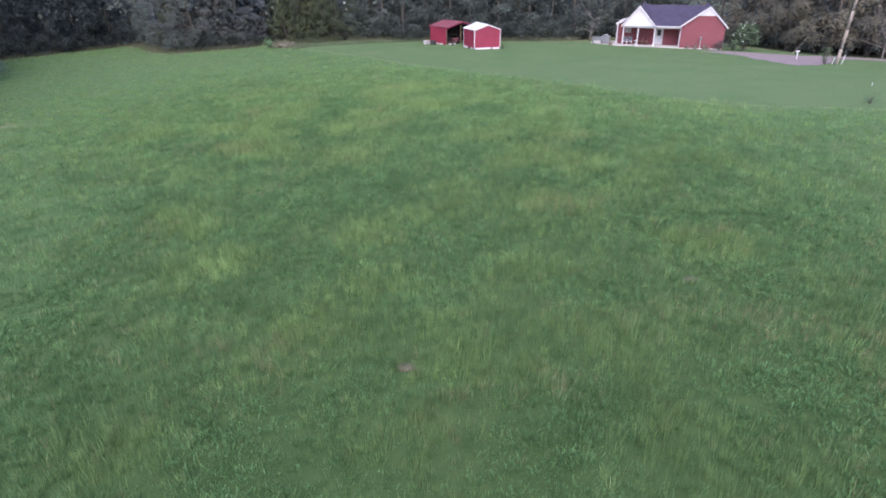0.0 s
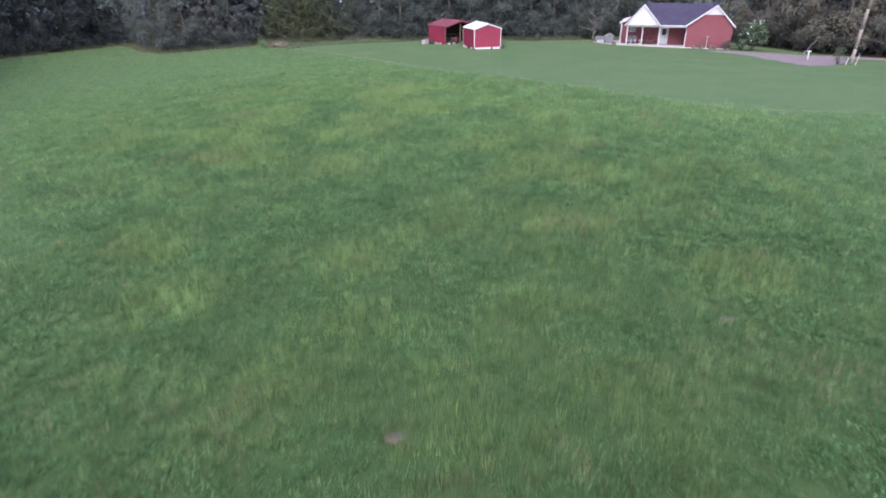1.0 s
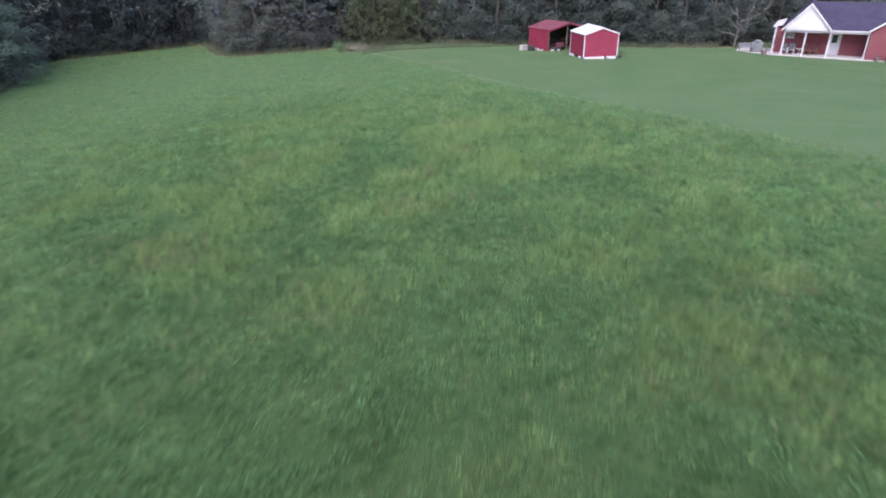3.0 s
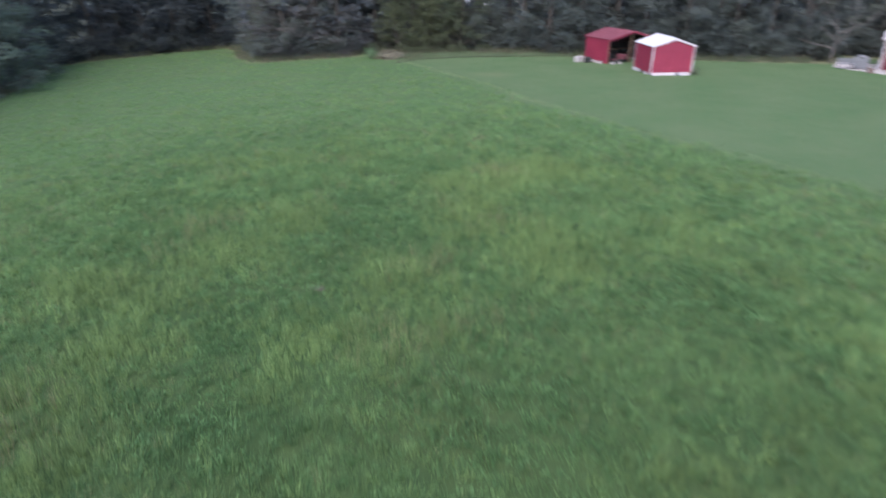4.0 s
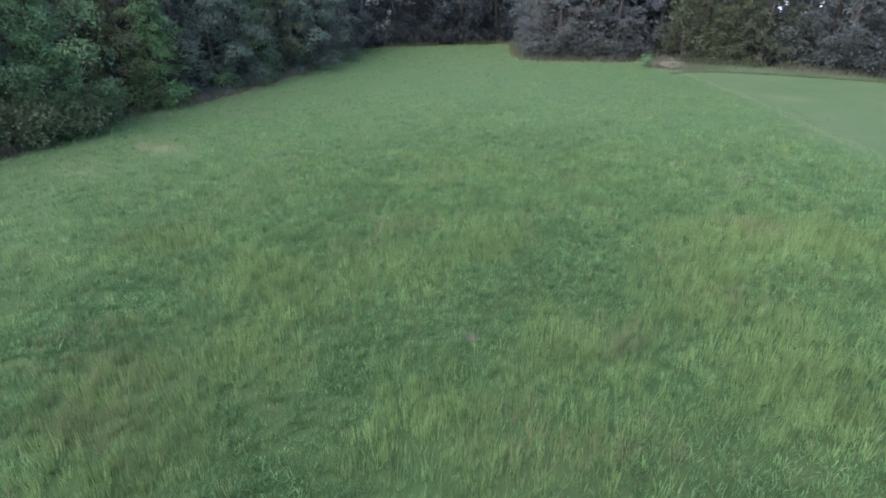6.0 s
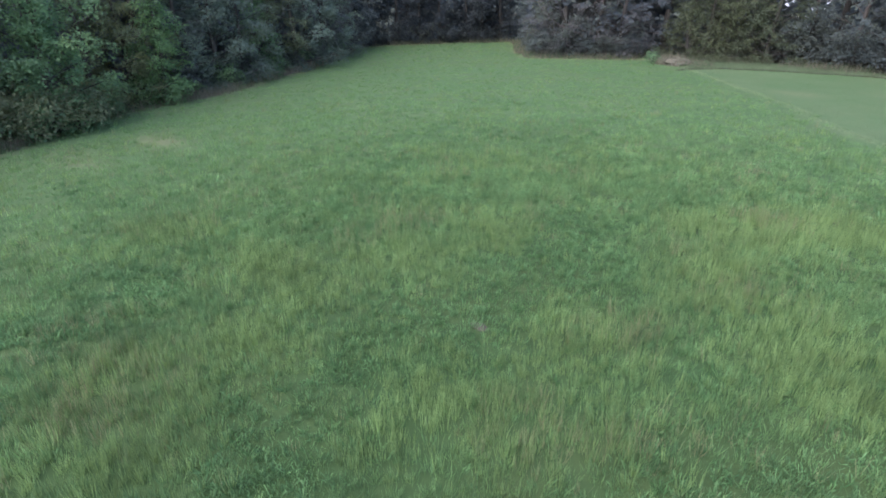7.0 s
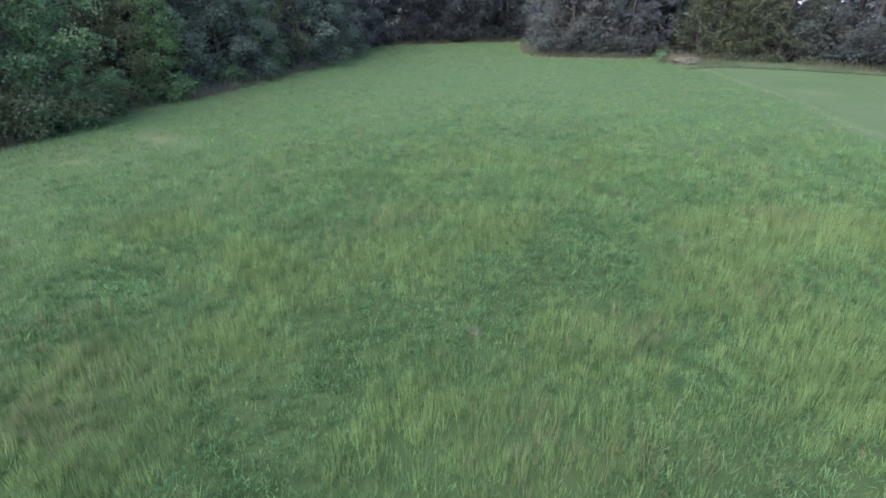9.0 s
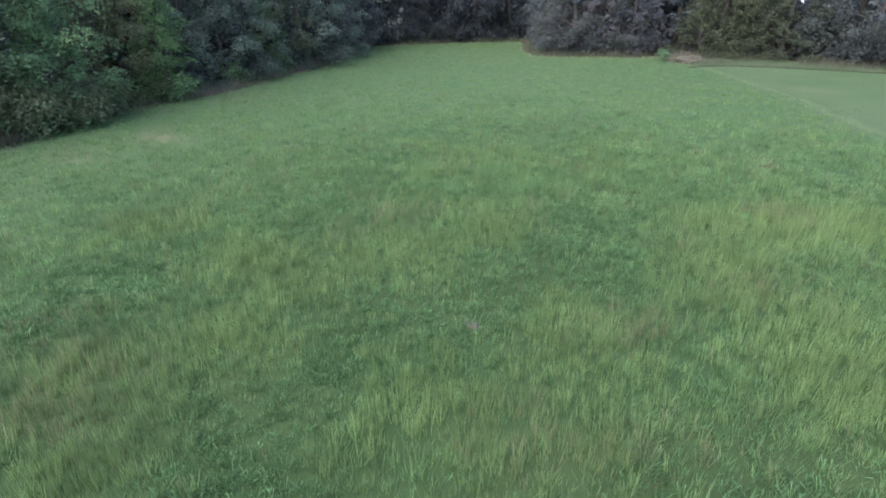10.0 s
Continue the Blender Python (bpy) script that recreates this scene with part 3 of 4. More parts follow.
def bare_tree(name, label, seed, tall):
    """A pale tree of bare limbs and twigs."""
    r = np.random.default_rng(seed)
    root = thing(name, Matrix(), label, "tree", "wood edge trees")
    lines = []

    def grow(p, d, length, rad, depth):
        pts = [(tuple(p), rad)]
        for k in range(3):
            d = (d + Vector(r.normal(size=3) * 0.16)).normalized()
            p = p + d * length / 3
            pts.append((tuple(p), rad * (1 - 0.2 * (k + 1))))
        lines.append(pts)
        if depth:
            for _ in range(3):
                grow(p, (d + Vector(r.normal(size=3) * 0.55) + Vector((0, 0, 0.1))).normalized(), length * 0.72, rad * 0.42, depth - 1)

    grow(Vector((0, 0, -0.2)), Vector((0, 0, 1)), tall * 0.25, tall * 0.012, 0)
    for k in range(7):
        w = k * 2.4
        grow(Vector((0, 0, tall * (0.08 + 0.03 * k))), Vector((math.cos(w), math.sin(w), 0.5)).normalized(), tall * 0.2, tall * 0.006, 3)
    tv, tf = limb_tubes(lines, 4)
    part("trunk", raw_mesh("trunk", tv, tf, M_TWIG, True), M_TWIG, root)
    return root


def shrub(name, label, seed, r_all, tall, per_area, leaf, mat, n=9, group="undergrowth"):
    r = np.random.default_rng(seed)
    root = thing(name, Matrix(), label, "shrub", group)
    cs, rs, lines = [], [], []
    for i in range(n):
        w, q = i * 2.4, math.sqrt((i + 0.4) / n)
        h = tall * (0.25 + 0.6 * (1 - q * q) + 0.12 * r.random())
        tip = (r_all * 0.75 * q * math.cos(w), r_all * 0.75 * q * math.sin(w), h)
        cs.append(tip), rs.append(r_all * (0.32 + 0.16 * r.random()))
        lines.append([((0.05 * math.cos(w), 0.05 * math.sin(w), -0.1), 0.03), ((tip[0] * 0.5, tip[1] * 0.5, h * 0.6), 0.02), (tip, 0.008)])
    tv, tf = limb_tubes(lines, 5)
    part("woody_base", raw_mesh("woody_base", tv, tf, M_BARK), M_BARK, root)
    part("foliage", foliage_mesh("foliage", cs, rs, per_area, leaf, mat, seed + 3, 0.85), mat, root)
    return root


def along(line, step, off, jitter, r):
    """Spots along a polyline of the plan, set off to its left side."""
    spots, carry = [], step * 0.5
    for (ax, ay), (bx, by) in zip(line, line[1:]):
        L = math.hypot(bx - ax, by - ay)
        while carry < L:
            k = carry / L
            nx, ny = -(by - ay) / L, (bx - ax) / L
            o = off + jitter * r.normal()
            spots.append((ax + (bx - ax) * k + nx * o, ay + (by - ay) * k + ny * o))
            carry += step * (0.8 + 0.4 * r.random())
        carry -= L
    return spots


def copy_scaled(src, x, y, s, r):
    return copy_thing(src, at_ground(x, y, 360 * r.random(), 0.05) @ Matrix.Diagonal((s, s, s, 1)))


def settle(src, spots, r, lo=0.85, hi=1.2):
    """Copies of one tree at the spots; the model itself takes the first of them."""
    first, *rest = spots
    for x, y in rest:
        copy_scaled(src, x, y, lo + (hi - lo) * r.random(), r)
    src.matrix_basis = at_ground(first[0], first[1], 40, 0.05)


tr = np.random.default_rng(21)
edge_trees = [
    tree("broadleaf_tree", "green broadleaf tree leafy down to the meadow edge", 31, 13.0, 2.9, 0.9, 26, 1.05, 330, 0.165, M_LEAF, high=7.6),
    tree("broadleaf_tree", "tall leafy broadleaf tree at the wood edge", 37, 15.0, 3.4, 1.7, 26, 1.15, 320, 0.15, M_LEAF, high=7.6),
    tree("dark_tree", "dark green leafy tree at the wood edge", 41, 12.5, 3.0, 0.6, 26, 1.15, 140, 0.215, M_LEAF_HAZED),
    tree("dark_tree", "dark bluish green tree in the wood", 47, 14.0, 3.1, 1.0, 26, 1.2, 135, 0.22, M_LEAF_HAZED),
    tree("brownish_tree", "olive brown leafy tree behind the house", 71, 13.5, 3.1, 1.6, 24, 1.15, 165, 0.215, M_LEAF_OLIVE),
    tree("moss_green_tree", "olive green tree with layered drooping boughs", 73, 12.5, 3.0, 0.5, 30, 1.0, 320, 0.17, M_LEAF_MOSS, high=7.6),
    tree("slender_tree", "fresh green slender tree leafy to the ground", 79, 10.0, 1.45, 0.3, 30, 0.85, 380, 0.16, M_LEAF_FRESH, high=7.6),
    tree("grey_tree", "grey lichen-hung tree at the wood edge", 89, 12.5, 2.9, 0.6, 26, 1.1, 140, 0.2, M_LEAF_GREY),
    tree("blue_green_tree", "blue-green leafy tree overhanging the meadow edge", 43, 12.5, 3.0, 0.5, 28, 1.1, 250, 0.18, M_LEAF_BLUE, high=7.6),
    tree("shaded_tree", "tree in the nook of the wood, shade put into its leaf colour", 29, 12.5, 3.0, 0.4, 28, 1.2, 120, 0.26, M_LEAF_NOOK),
    # 20 m tall: the tops are out of view, added to shade the meadow edge
    tree("wood_tree", "dark tree standing deeper in the wood", 59, 20.0, 3.5, 1.4, 22, 1.6, 26, 0.56, M_LEAF_HAZED_DEEP, group="trees inside the wood"),
]
cedars = [
    tree("cedar_tree", "olive green cedar with drooping boughs", 53, 10.0, 2.8, 0.5, 64, 0.85, 300, 0.14, M_CEDAR, conical=True),
]
bushes = [
    shrub("wood_shrub", "leafy shrub at the foot of the wood", 61, 1.5, 2.0, 240, 0.18, M_LEAF),
    shrub("wood_shrub", "dark shrub at the foot of the wood", 67, 1.7, 2.4, 200, 0.21, M_LEAF_HAZED),
    shrub("wood_shrub", "olive green shrub spreading into the meadow", 69, 2.2, 2.6, 230, 0.19, M_LEAF_MOSS, 13),
]
spot_sets = {}


def add_spots(key, spots):
    spot_sets.setdefault(key, []).extend(spots)


def sow(keys, line, step, off, jitter):
    for s in along(line, step, off, jitter, tr):
        add_spots(keys[int(tr.integers(len(keys)))], s and [s])


LEFT_EDGE = [(-33.5, 16), (-36, 32), (-41.5, 38.5), (-44, 49), (-49, 59), (-54.5, 68), (-64, 79)]
NOOK = [(-64, 79), (-62.5, 85), (-56, 92.5), (-51, 97)]
CLUMP = [(-47.5, 98), (-44.0, 92.5), (-38.4, 84.6), (-35.5, 81.6), (-29, 84), (-22, 87.5)]
BACK = [(-22, 87.5), (-14, 88), (-3, 87), (13, 87), (21, 90), (25, 97), (40, 97)]
RIGHT = [(40, 97), (44, 84), (45.5, 75), (51, 70.5), (63, 64), (86, 49)]
sow(["b0", "b1", "d0"], LEFT_EDGE[:2], 3.6, 2.6, 0.5)
add_spots("b0", [(-39.6, 33.6), (-39.9, 36.9)])
add_spots("m0", [(-44.4, 40.6), (-44.9, 43.4), (-50.4, 58.6)])
add_spots("g0", [(-42.9, 44.9), (-49.3, 56.6), (-38.0, 36.4)])
add_spots("e0", [(-46.6, 48.2), (-51.6, 62.0), (-48.6, 54.4), (-56.6, 69.6), (-55.4, 68.4), (-48.0, 51.6)])
add_spots("d0", [(-60.2, 75.2)])
add_spots("d1", [(-54.2, 65.4), (-63.8, 79.4), (-47.2, 45.4)])
add_spots("s2", [(-37.0, 35.2), (-37.3, 33.2), (-37.9, 37.3), (-41.2, 39.6), (-36.4, 31.0)])
sow(["w0"], LEFT_EDGE, 4.2, 6.5, 1.0)
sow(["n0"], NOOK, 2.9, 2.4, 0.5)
sow(["w0"], NOOK, 4.2, 7.0, 1.0)
sow(["d0", "y0", "y0", "d1"], CLUMP, 2.9, 2.2, 0.4)
sow(["w0"], CLUMP, 4.2, 6.0, 0.8)
sow(["d0", "d1", "d1"], BACK, 3.4, 2.8, 0.6)
sow(["w0"], BACK, 4.2, 7.5, 1.0)
sow(["d2", "d2", "d2"], RIGHT, 3.8, 3.0, 0.8)
sow(["w0"], RIGHT, 4.2, 7.5, 1.0)
add_spots("c0", [(-22.6, 88.6), (-20.9, 88.9), (-19.0, 89.1), (-17.2, 89.3), (-15.4, 89.7), (-21.4, 91.5), (-18.4, 91.8), (-37.4, 86.0)])
sow(["s0", "s0", "s1"], LEFT_EDGE, 3.6, 0.4, 0.5)
sow(["s1"], NOOK, 2.6, 0.9, 0.3)
sow(["s1"], CLUMP, 2.2, 0.6, 0.3)
sow(["s1"], BACK, 2.8, 1.0, 0.4)
sow(["s1", "s1"], RIGHT, 4.0, 1.6, 0.6)
models = {"b0": edge_trees[0], "b1": edge_trees[1], "d0": edge_trees[2], "d1": edge_trees[3], "d2": edge_trees[4], "m0": edge_trees[5], "g0": edge_trees[6], "y0": edge_trees[7], "e0": edge_trees[8], "n0": edge_trees[9], "w0": edge_trees[10], "s2": bushes[2], "c0": cedars[0], "s0": bushes[0], "s1": bushes[1]}
add_spots("s1", [(-14.2, 90.2), (-15.0, 92.5), (-15.9, 95.5), (-14.9, 98.0), (-17.2, 100.5), (-16.2, 89.6), (-12.6, 90.0)])
add_spots("d1", [(-49.5, 101.5), (-46.5, 101.0), (-52.5, 104), (-47.5, 105.5), (-50, 108.5)])
CEDAR_ROW = [(-23.6, 87.4), (-14.4, 88.6)]
GAP = [(-14.6, 86), (-17.7, 104), (-21, 124)]
for key, spots in spot_sets.items():
    if key[0] not in "sc":
        spots = [p for p in spots if from_line(p[0], p[1], GAP) > 1.9]
    if key != "c0":
        spots = [p for p in spots if from_line(p[0], p[1], CEDAR_ROW) > (2.0 if key[0] == "s" else 3.0)]
    settle(models[key], spots, tr)

for x, y, s in ((-13.2, 91.4, 1.7), (-14.8, 92.6, 1.65), (-15.2, 95.0, 1.8), (-16.6, 98.0, 1.85), (-17.6, 95.5, 1.8), (-13.2, 94.0, 1.8), (-18.6, 101.0, 1.9), (-15.8, 102.0, 1.9)):
    copy_scaled(bushes[1], x, y, s, tr)

copy_scaled(bushes[0], -23.4, 82.2, 0.55, tr)
bare = bare_tree("bare_tree", "pale bare-limbed tree among the dark woods", 83, 12.0)
settle(bare, [(21.5, 89.5), (-33.5, 83.5), (-30.5, 85.2), (50, 69)], tr, 0.8, 1.1)

# far woods behind the edge, one mass of leaves
fr = np.random.default_rng(97)
cs, rs = [], []
for off, step in ((12, 4.0), (18, 4.8)):
    for x, y in along(LEFT_EDGE + NOOK[1:] + CLUMP[1:] + BACK[1:] + RIGHT[1:], step, off, 1.2, fr):
        if inside(np.array([x]), np.array([y]), WOOD_EDGE)[0]:
            continue
        g = float(height(x, y))
        # unseen upper layers, up to 20 m, are added to shade the meadow edge
        for h in (1.2, 3.4, 5.8, 8.6, 12.0, 16.0, 20.0):
            if h > 3.6 and from_line(x, y, GAP) < 1.6:
                continue
            cs.append((x + fr.normal() * 0.8, y + fr.normal() * 0.8, g + h + fr.normal() * 0.4)), rs.append(2.0 + 0.5 * fr.random())
tagged(new("far_woods", foliage_mesh("far_woods", cs, rs, 15, 1.1, M_LEAF_HAZED_DEEP, 99, 0.9)), "dense dark woods behind the meadow edge", "woods", kind="stuff")

# ---------------------------------------------------------------- two red sheds
SHED_TURN, OPEN_TURN = 19.0, 36.0


def lap_boards(parent, face, z0, z1, pitch, mat, outline):
    """Lapped boards on a wall: outline(z) gives the span along the wall at that height."""
    z = z0
    while z < z1 - 0.03:
        a, b = outline(z + pitch * 0.5)
        if b - a > 0.1:
            prof = [(0, z), (-0.02, z), (-0.006, z + pitch - 0.008), (0, z + pitch - 0.008)]
            if face == "front":
                bm = extruded([(y, zz) for y, zz in prof], "x", a, b)
            else:
                bm = extruded([(y, zz) for y, zz in prof], "y", a, b)
            part("board", bm, mat, parent)
        z += pitch


W, L, E1, P1 = 3.35, 3.6, 1.94, 2.5
shed = thing("storage_shed", pose(3.75, 73.4, -0.84, 0, 0, SHED_TURN), "red boarded storage shed with white metal roof", "shed")
body = part("body", extruded([(0, 0), (W, 0), (W, E1), (W / 2, P1), (0, E1)], "y", 0, L), M_REDMETAL, shed)
gable_span = lambda z: (0.07, W - 0.07) if z < E1 else (0.07 + (z - E1) / (P1 - E1) * W / 2, W - 0.07 - (z - E1) / (P1 - E1) * W / 2)
lap_boards(body, "front", 0.0, P1, 0.2, M_REDMETAL, gable_span)
lap_boards(body, "side", 0.0, E1, 0.2, M_REDMETAL, lambda z: (0.07, L - 0.07))
for x0, y0 in ((-0.03, -0.03), (W - 0.055, -0.03), (-0.03, L - 0.055), (W - 0.055, L - 0.055)):
    part("corner_trim", box(x0, y0, 0, x0 + 0.085, y0 + 0.085, E1 + 0.02, 0.006), M_WHITE, shed, "white corner trim")
for x_lo in (-0.08, W + 0.08):
    z_lo = E1 - 0.08 * (P1 - E1) / (W / 2) + 0.03
    pan = part("roof", extruded([(x_lo, z_lo), (W / 2, P1 + 0.03), (W / 2, P1 + 0.09), (x_lo, z_lo + 0.06)], "y", -0.08, L + 0.08), M_WHITEMETAL, shed, "white ribbed metal roof")
    for i in range(9):
        y = -0.05 + i * (L + 0.1) / 8
        part("rib", extruded([(x_lo, z_lo + 0.062), (W / 2, P1 + 0.092), (W / 2, P1 + 0.12), (x_lo, z_lo + 0.09)], "y", y - 0.02, y + 0.02), M_WHITEMETAL, pan)
    part("rake_trim", extruded([(x_lo, z_lo - 0.03), (W / 2, P1 - 0.03), (W / 2, P1 + 0.1), (x_lo, z_lo + 0.07)], "y", -0.11, -0.082), M_WHITE, shed, "white rake trim")
part("ridge_cap", extruded([(W / 2 - 0.16, P1 + 0.03), (W / 2, P1 + 0.11), (W / 2 + 0.16, P1 + 0.03), (W / 2 + 0.16, P1 + 0.06), (W / 2, P1 + 0.14), (W / 2 - 0.16, P1 + 0.06)], "y", -0.1, L + 0.1), M_WHITEMETAL, shed)
for x0, x1 in ((0.1, 2.1), (2.35, 3.25)):
    part("skid", box(x0, -0.06, -0.34, x1, 0.2, -0.003, 0.02), M_WHITE, shed, "white base board")
for y0, y1 in ((0.7, 1.2), (2.5, 3.6)):
    part("skid", box(-0.04, y0, -0.34, 0.2, y1, -0.003, 0.02), M_WHITE, shed, "white base board")
for x0 in (0.3, 2.8):
    part("runner", box(x0, 0.21, -0.36, x0 + 0.15, L - 0.1, -0.003), M_TIMBER, shed)

W2, L2, E2, P2 = 4.9, 3.5, 1.98, 2.6
run_in = thing("open_shed", pose(0.35, 80.0, -1.10, 0, 0, OPEN_TURN), "red metal open-fronted shed with faded red roof", "shed")
part("wall", box(0, 0, -0.1, 0.06, L2, E2), M_REDMETAL, run_in)
part("wall", box(W2 - 0.06, 0, -0.1, W2, L2, E2), M_REDMETAL, run_in)
part("wall", extruded([(0.062, -0.1), (W2 - 0.062, -0.1), (W2 - 0.062, E2), (W2 / 2, P2 - 0.02), (0.062, E2)], "y", L2 - 0.06, L2), M_REDMETAL, run_in)
# near-black sheets put the shade inside the open shed into colour
part("lining", box(0.07, L2 - 0.1, -0.08, W2 - 0.07, L2 - 0.065, E2), M_DARK, run_in, "dark sheet for the shade inside the shed")
part("lining", box(W2 - 0.1, 0.15, -0.08, W2 - 0.065, L2 - 0.11, E2), M_DARK, run_in, "dark sheet for the shade inside the shed")
for i in range(14):
    y = 0.13 + i * (L2 - 0.26) / 13
    part("wall_rib", box(-0.018, y - 0.03, -0.05, -0.001, y + 0.03, E2 - 0.02, 0.004), M_REDMETAL, run_in)
for x_lo in (-0.06, W2 + 0.06):
    z_lo = E2 - 0.06 * (P2 - E2) / (W2 / 2) + 0.02
    pan = part("roof", extruded([(x_lo, z_lo), (W2 / 2, P2 + 0.02), (W2 / 2, P2 + 0.07), (x_lo, z_lo + 0.05)], "y", -0.35, L2 + 0.3), M_REDROOF, run_in, "faded red metal roof sheets")
    for i in range(11):
        y = -0.3 + i * (L2 + 0.55) / 10
        part("rib", extruded([(x_lo, z_lo + 0.052), (W2 / 2, P2 + 0.072), (W2 / 2, P2 + 0.1), (x_lo, z_lo + 0.08)], "y", y - 0.02, y + 0.02), M_REDROOF, pan)
    part("rafter", extruded([(x_lo, z_lo - 0.12), (W2 / 2, P2 - 0.1), (W2 / 2, P2 + 0.018), (x_lo, z_lo - 0.002)], "y", -0.33, -0.27), M_REDMETAL, run_in)
for x in (0.1, W2 / 2, W2 - 0.2):
    part("post", box(x, 0.02, -0.1, x + 0.1, 0.12, E2 + (0.5 if x == W2 / 2 else -0.02)), M_TIMBER, run_in)
part("shelf", box(0.2, L2 - 0.7, 0.7, W2 - 0.2, L2 - 0.1, 0.74), M_TIMBER, run_in)


def in_shed(x, y, turn=0.0):
    p = pose(0.35, 80.0, 0, 0, 0, OPEN_TURN) @ Vector((x, y, 0))
    return at_ground(p.x, p.y, OPEN_TURN + turn)


def block(m, mat, label):
    c = thing("concrete_block", m, label, "block", "blocks by the shed")
    bm = bmesh.new()
    for x in (-0.2, -0.015, 0.17):
        box(x, -0.1, 0, x + 0.03, 0.1, 0.19, 0, bm)
    part("web", bm, mat, c)
    part("face", box(-0.2, -0.1, 0, 0.2, -0.07, 0.19, 0.004), mat, c)
    part("face", box(-0.2, 0.07, 0, 0.2, 0.1, 0.19, 0.004), mat, c)
    return c


blk = block(in_shed(-0.35, 0.5, 20), M_CONCRETE, "pale concrete block lying in the grass")
for x, y, t in ((-0.4, 1.1, 60), (-0.28, 1.7, 95), (-0.5, 2.3, 10), (0.3, -0.5, 15), (1.0, -0.6, 70)):
    copy_thing(blk, in_shed(x, y, t))

# a made-up box stands in for the debris beside the shed
cool = thing("ice_chest", in_shed(-1.5, 2.2, 15) @ Matrix.Diagonal((0.95, 0.95, 0.9, 1)), "pale lidded box standing in for debris beside the open shed", "chest")
part("body", box(-0.45, -0.25, 0, 0.45, 0.25, 0.45, 0.04), M_CONCRETE, cool)
part("lid", box(-0.47, -0.27, 0.455, 0.47, 0.27, 0.55, 0.03), M_CONCRETE, cool)


def tyre(m, label):
    c = thing("tyre", m, label, "tyre", "tyres by the shed")
    part("tread", turned([(0.2, -0.1), (0.3, -0.11), (0.35, -0.06), (0.35, 0.06), (0.3, 0.11), (0.2, 0.1), (0.19, 0.0)], 20), M_RUBBER, c, smooth=True)
    return c


t0 = tyre(in_shed(-1.0, 1.5) @ pose(0, 0, 0.12), "black worn tyre lying by the shed")
copy_thing(t0, in_shed(-0.95, 1.55) @ pose(0, 0, 0.34, 6, 0, 0))
copy_thing(t0, in_shed(1.2, 0.2) @ pose(0, 0, 0.12))

mower = thing("lawn_mower", in_shed(1.6, 0.9, 30), "dark ride-on mower under the open shed", "mower")
part("deck", box(-0.5, -0.6, 0.12, 0.5, 0.5, 0.3, 0.05), M_REDCLOTH, mower)
part("hood", box(-0.3, -1.0, 0.3, 0.3, -0.2, 0.75, 0.08), M_REDCLOTH, mower)
part("seat", box(-0.24, 0.2, 0.6, 0.24, 0.65, 0.7, 0.04), M_RUBBER, mower)
part("seat_back", box(-0.24, 0.6, 0.68, 0.24, 0.7, 1.05, 0.04), M_RUBBER, mower)
part("steering_column", rod((0, -0.2, 0.6), (0, 0.0, 0.95), 0.025), M_RUBBER, mower)
part("steering_wheel", turned([(0.14, 0.93), (0.18, 0.94), (0.18, 0.97), (0.14, 0.98)], 14), M_RUBBER, mower)
for x, y, r in ((-0.5, -0.75, 0.2), (0.5, -0.75, 0.2), (-0.52, 0.5, 0.27), (0.52, 0.5, 0.27)):
    part("wheel", rod((x - 0.09, y, r), (x + 0.09, y, r), r, r, 16), M_RUBBER, mower)
part("engine_mount", box(-0.25, -0.2, 0.29, 0.25, 0.62, 0.6, 0.03), M_DARK, mower)

# ---------------------------------------------------------------- round the house
pots = flower_pot(in_house(1.0, -0.55, -0.06), "terracotta pot with a leafy plant")
for x, y, s in ((1.9, -0.5, 1.25), (3.0, -0.6, 1.1), (3.5, -0.45, 0.9), (-8.7, -0.2, 1.3)):
    copy_thing(pots, in_house(x, y, -0.1) @ Matrix.Diagonal((s, s, s, 1)))

pump = thing("garden_pedestal", in_house(2.45, -0.6, -0.12), "pale stone garden pedestal with a small bowl by the wall", "pedestal")
part("base", box(-0.2, -0.2, 0, 0.2, 0.2, 0.12, 0.02), M_CONCRETE, pump)
part("column", turned([(0.09, 0.12), (0.06, 0.2), (0.05, 0.6), (0.055, 1.25), (0.08, 1.32)], 12), M_CONCRETE, pump)
part("bowl", turned([(0.07, 1.32), (0.17, 1.42), (0.19, 1.48), (0.16, 1.48), (0.07, 1.38)], 14), M_CONCRETE, pump)

rack = thing("trellis", in_house(1.5, -0.25, -0.1), "pale wooden trellis leaning by the brick wall", "trellis")
for x in (-0.3, 0.0, 0.3):
    part("upright", rod((x * 0.6, 0, 0), (x * 1.3, 0.06, 1.7), 0.025), M_POLE, rack)
for z in (0.5, 1.0, 1.4):
    part("crossbar", rod((-0.35, 0.03, z), (0.35, 0.03, z), 0.018), M_POLE, rack)

heap = thing("covered_grill", in_house(-9.6, 2.0, -0.06), "grey cloth-covered grill on the patio", "grill")
cb = box(-0.6, -0.35, 0, 0.6, 0.35, 1.0, 0.12)
part("cover", cb, M_GREY, heap, smooth=True)
part("lid", turned([(0.42, 0.98), (0.38, 1.12), (0.22, 1.2), (0.02, 1.22)], 14), M_GREY, heap, smooth=True)
bench = thing("patio_bench", in_house(-10.6, 1.4, -0.06, 20), "pale grey bench on the patio", "bench")
part("seat", box(-0.7, -0.2, 0.42, 0.7, 0.25, 0.47, 0.01), M_GREY, bench)
part("backrest", box(-0.7, 0.22, 0.5, 0.7, 0.27, 0.9, 0.01), M_GREY, bench)
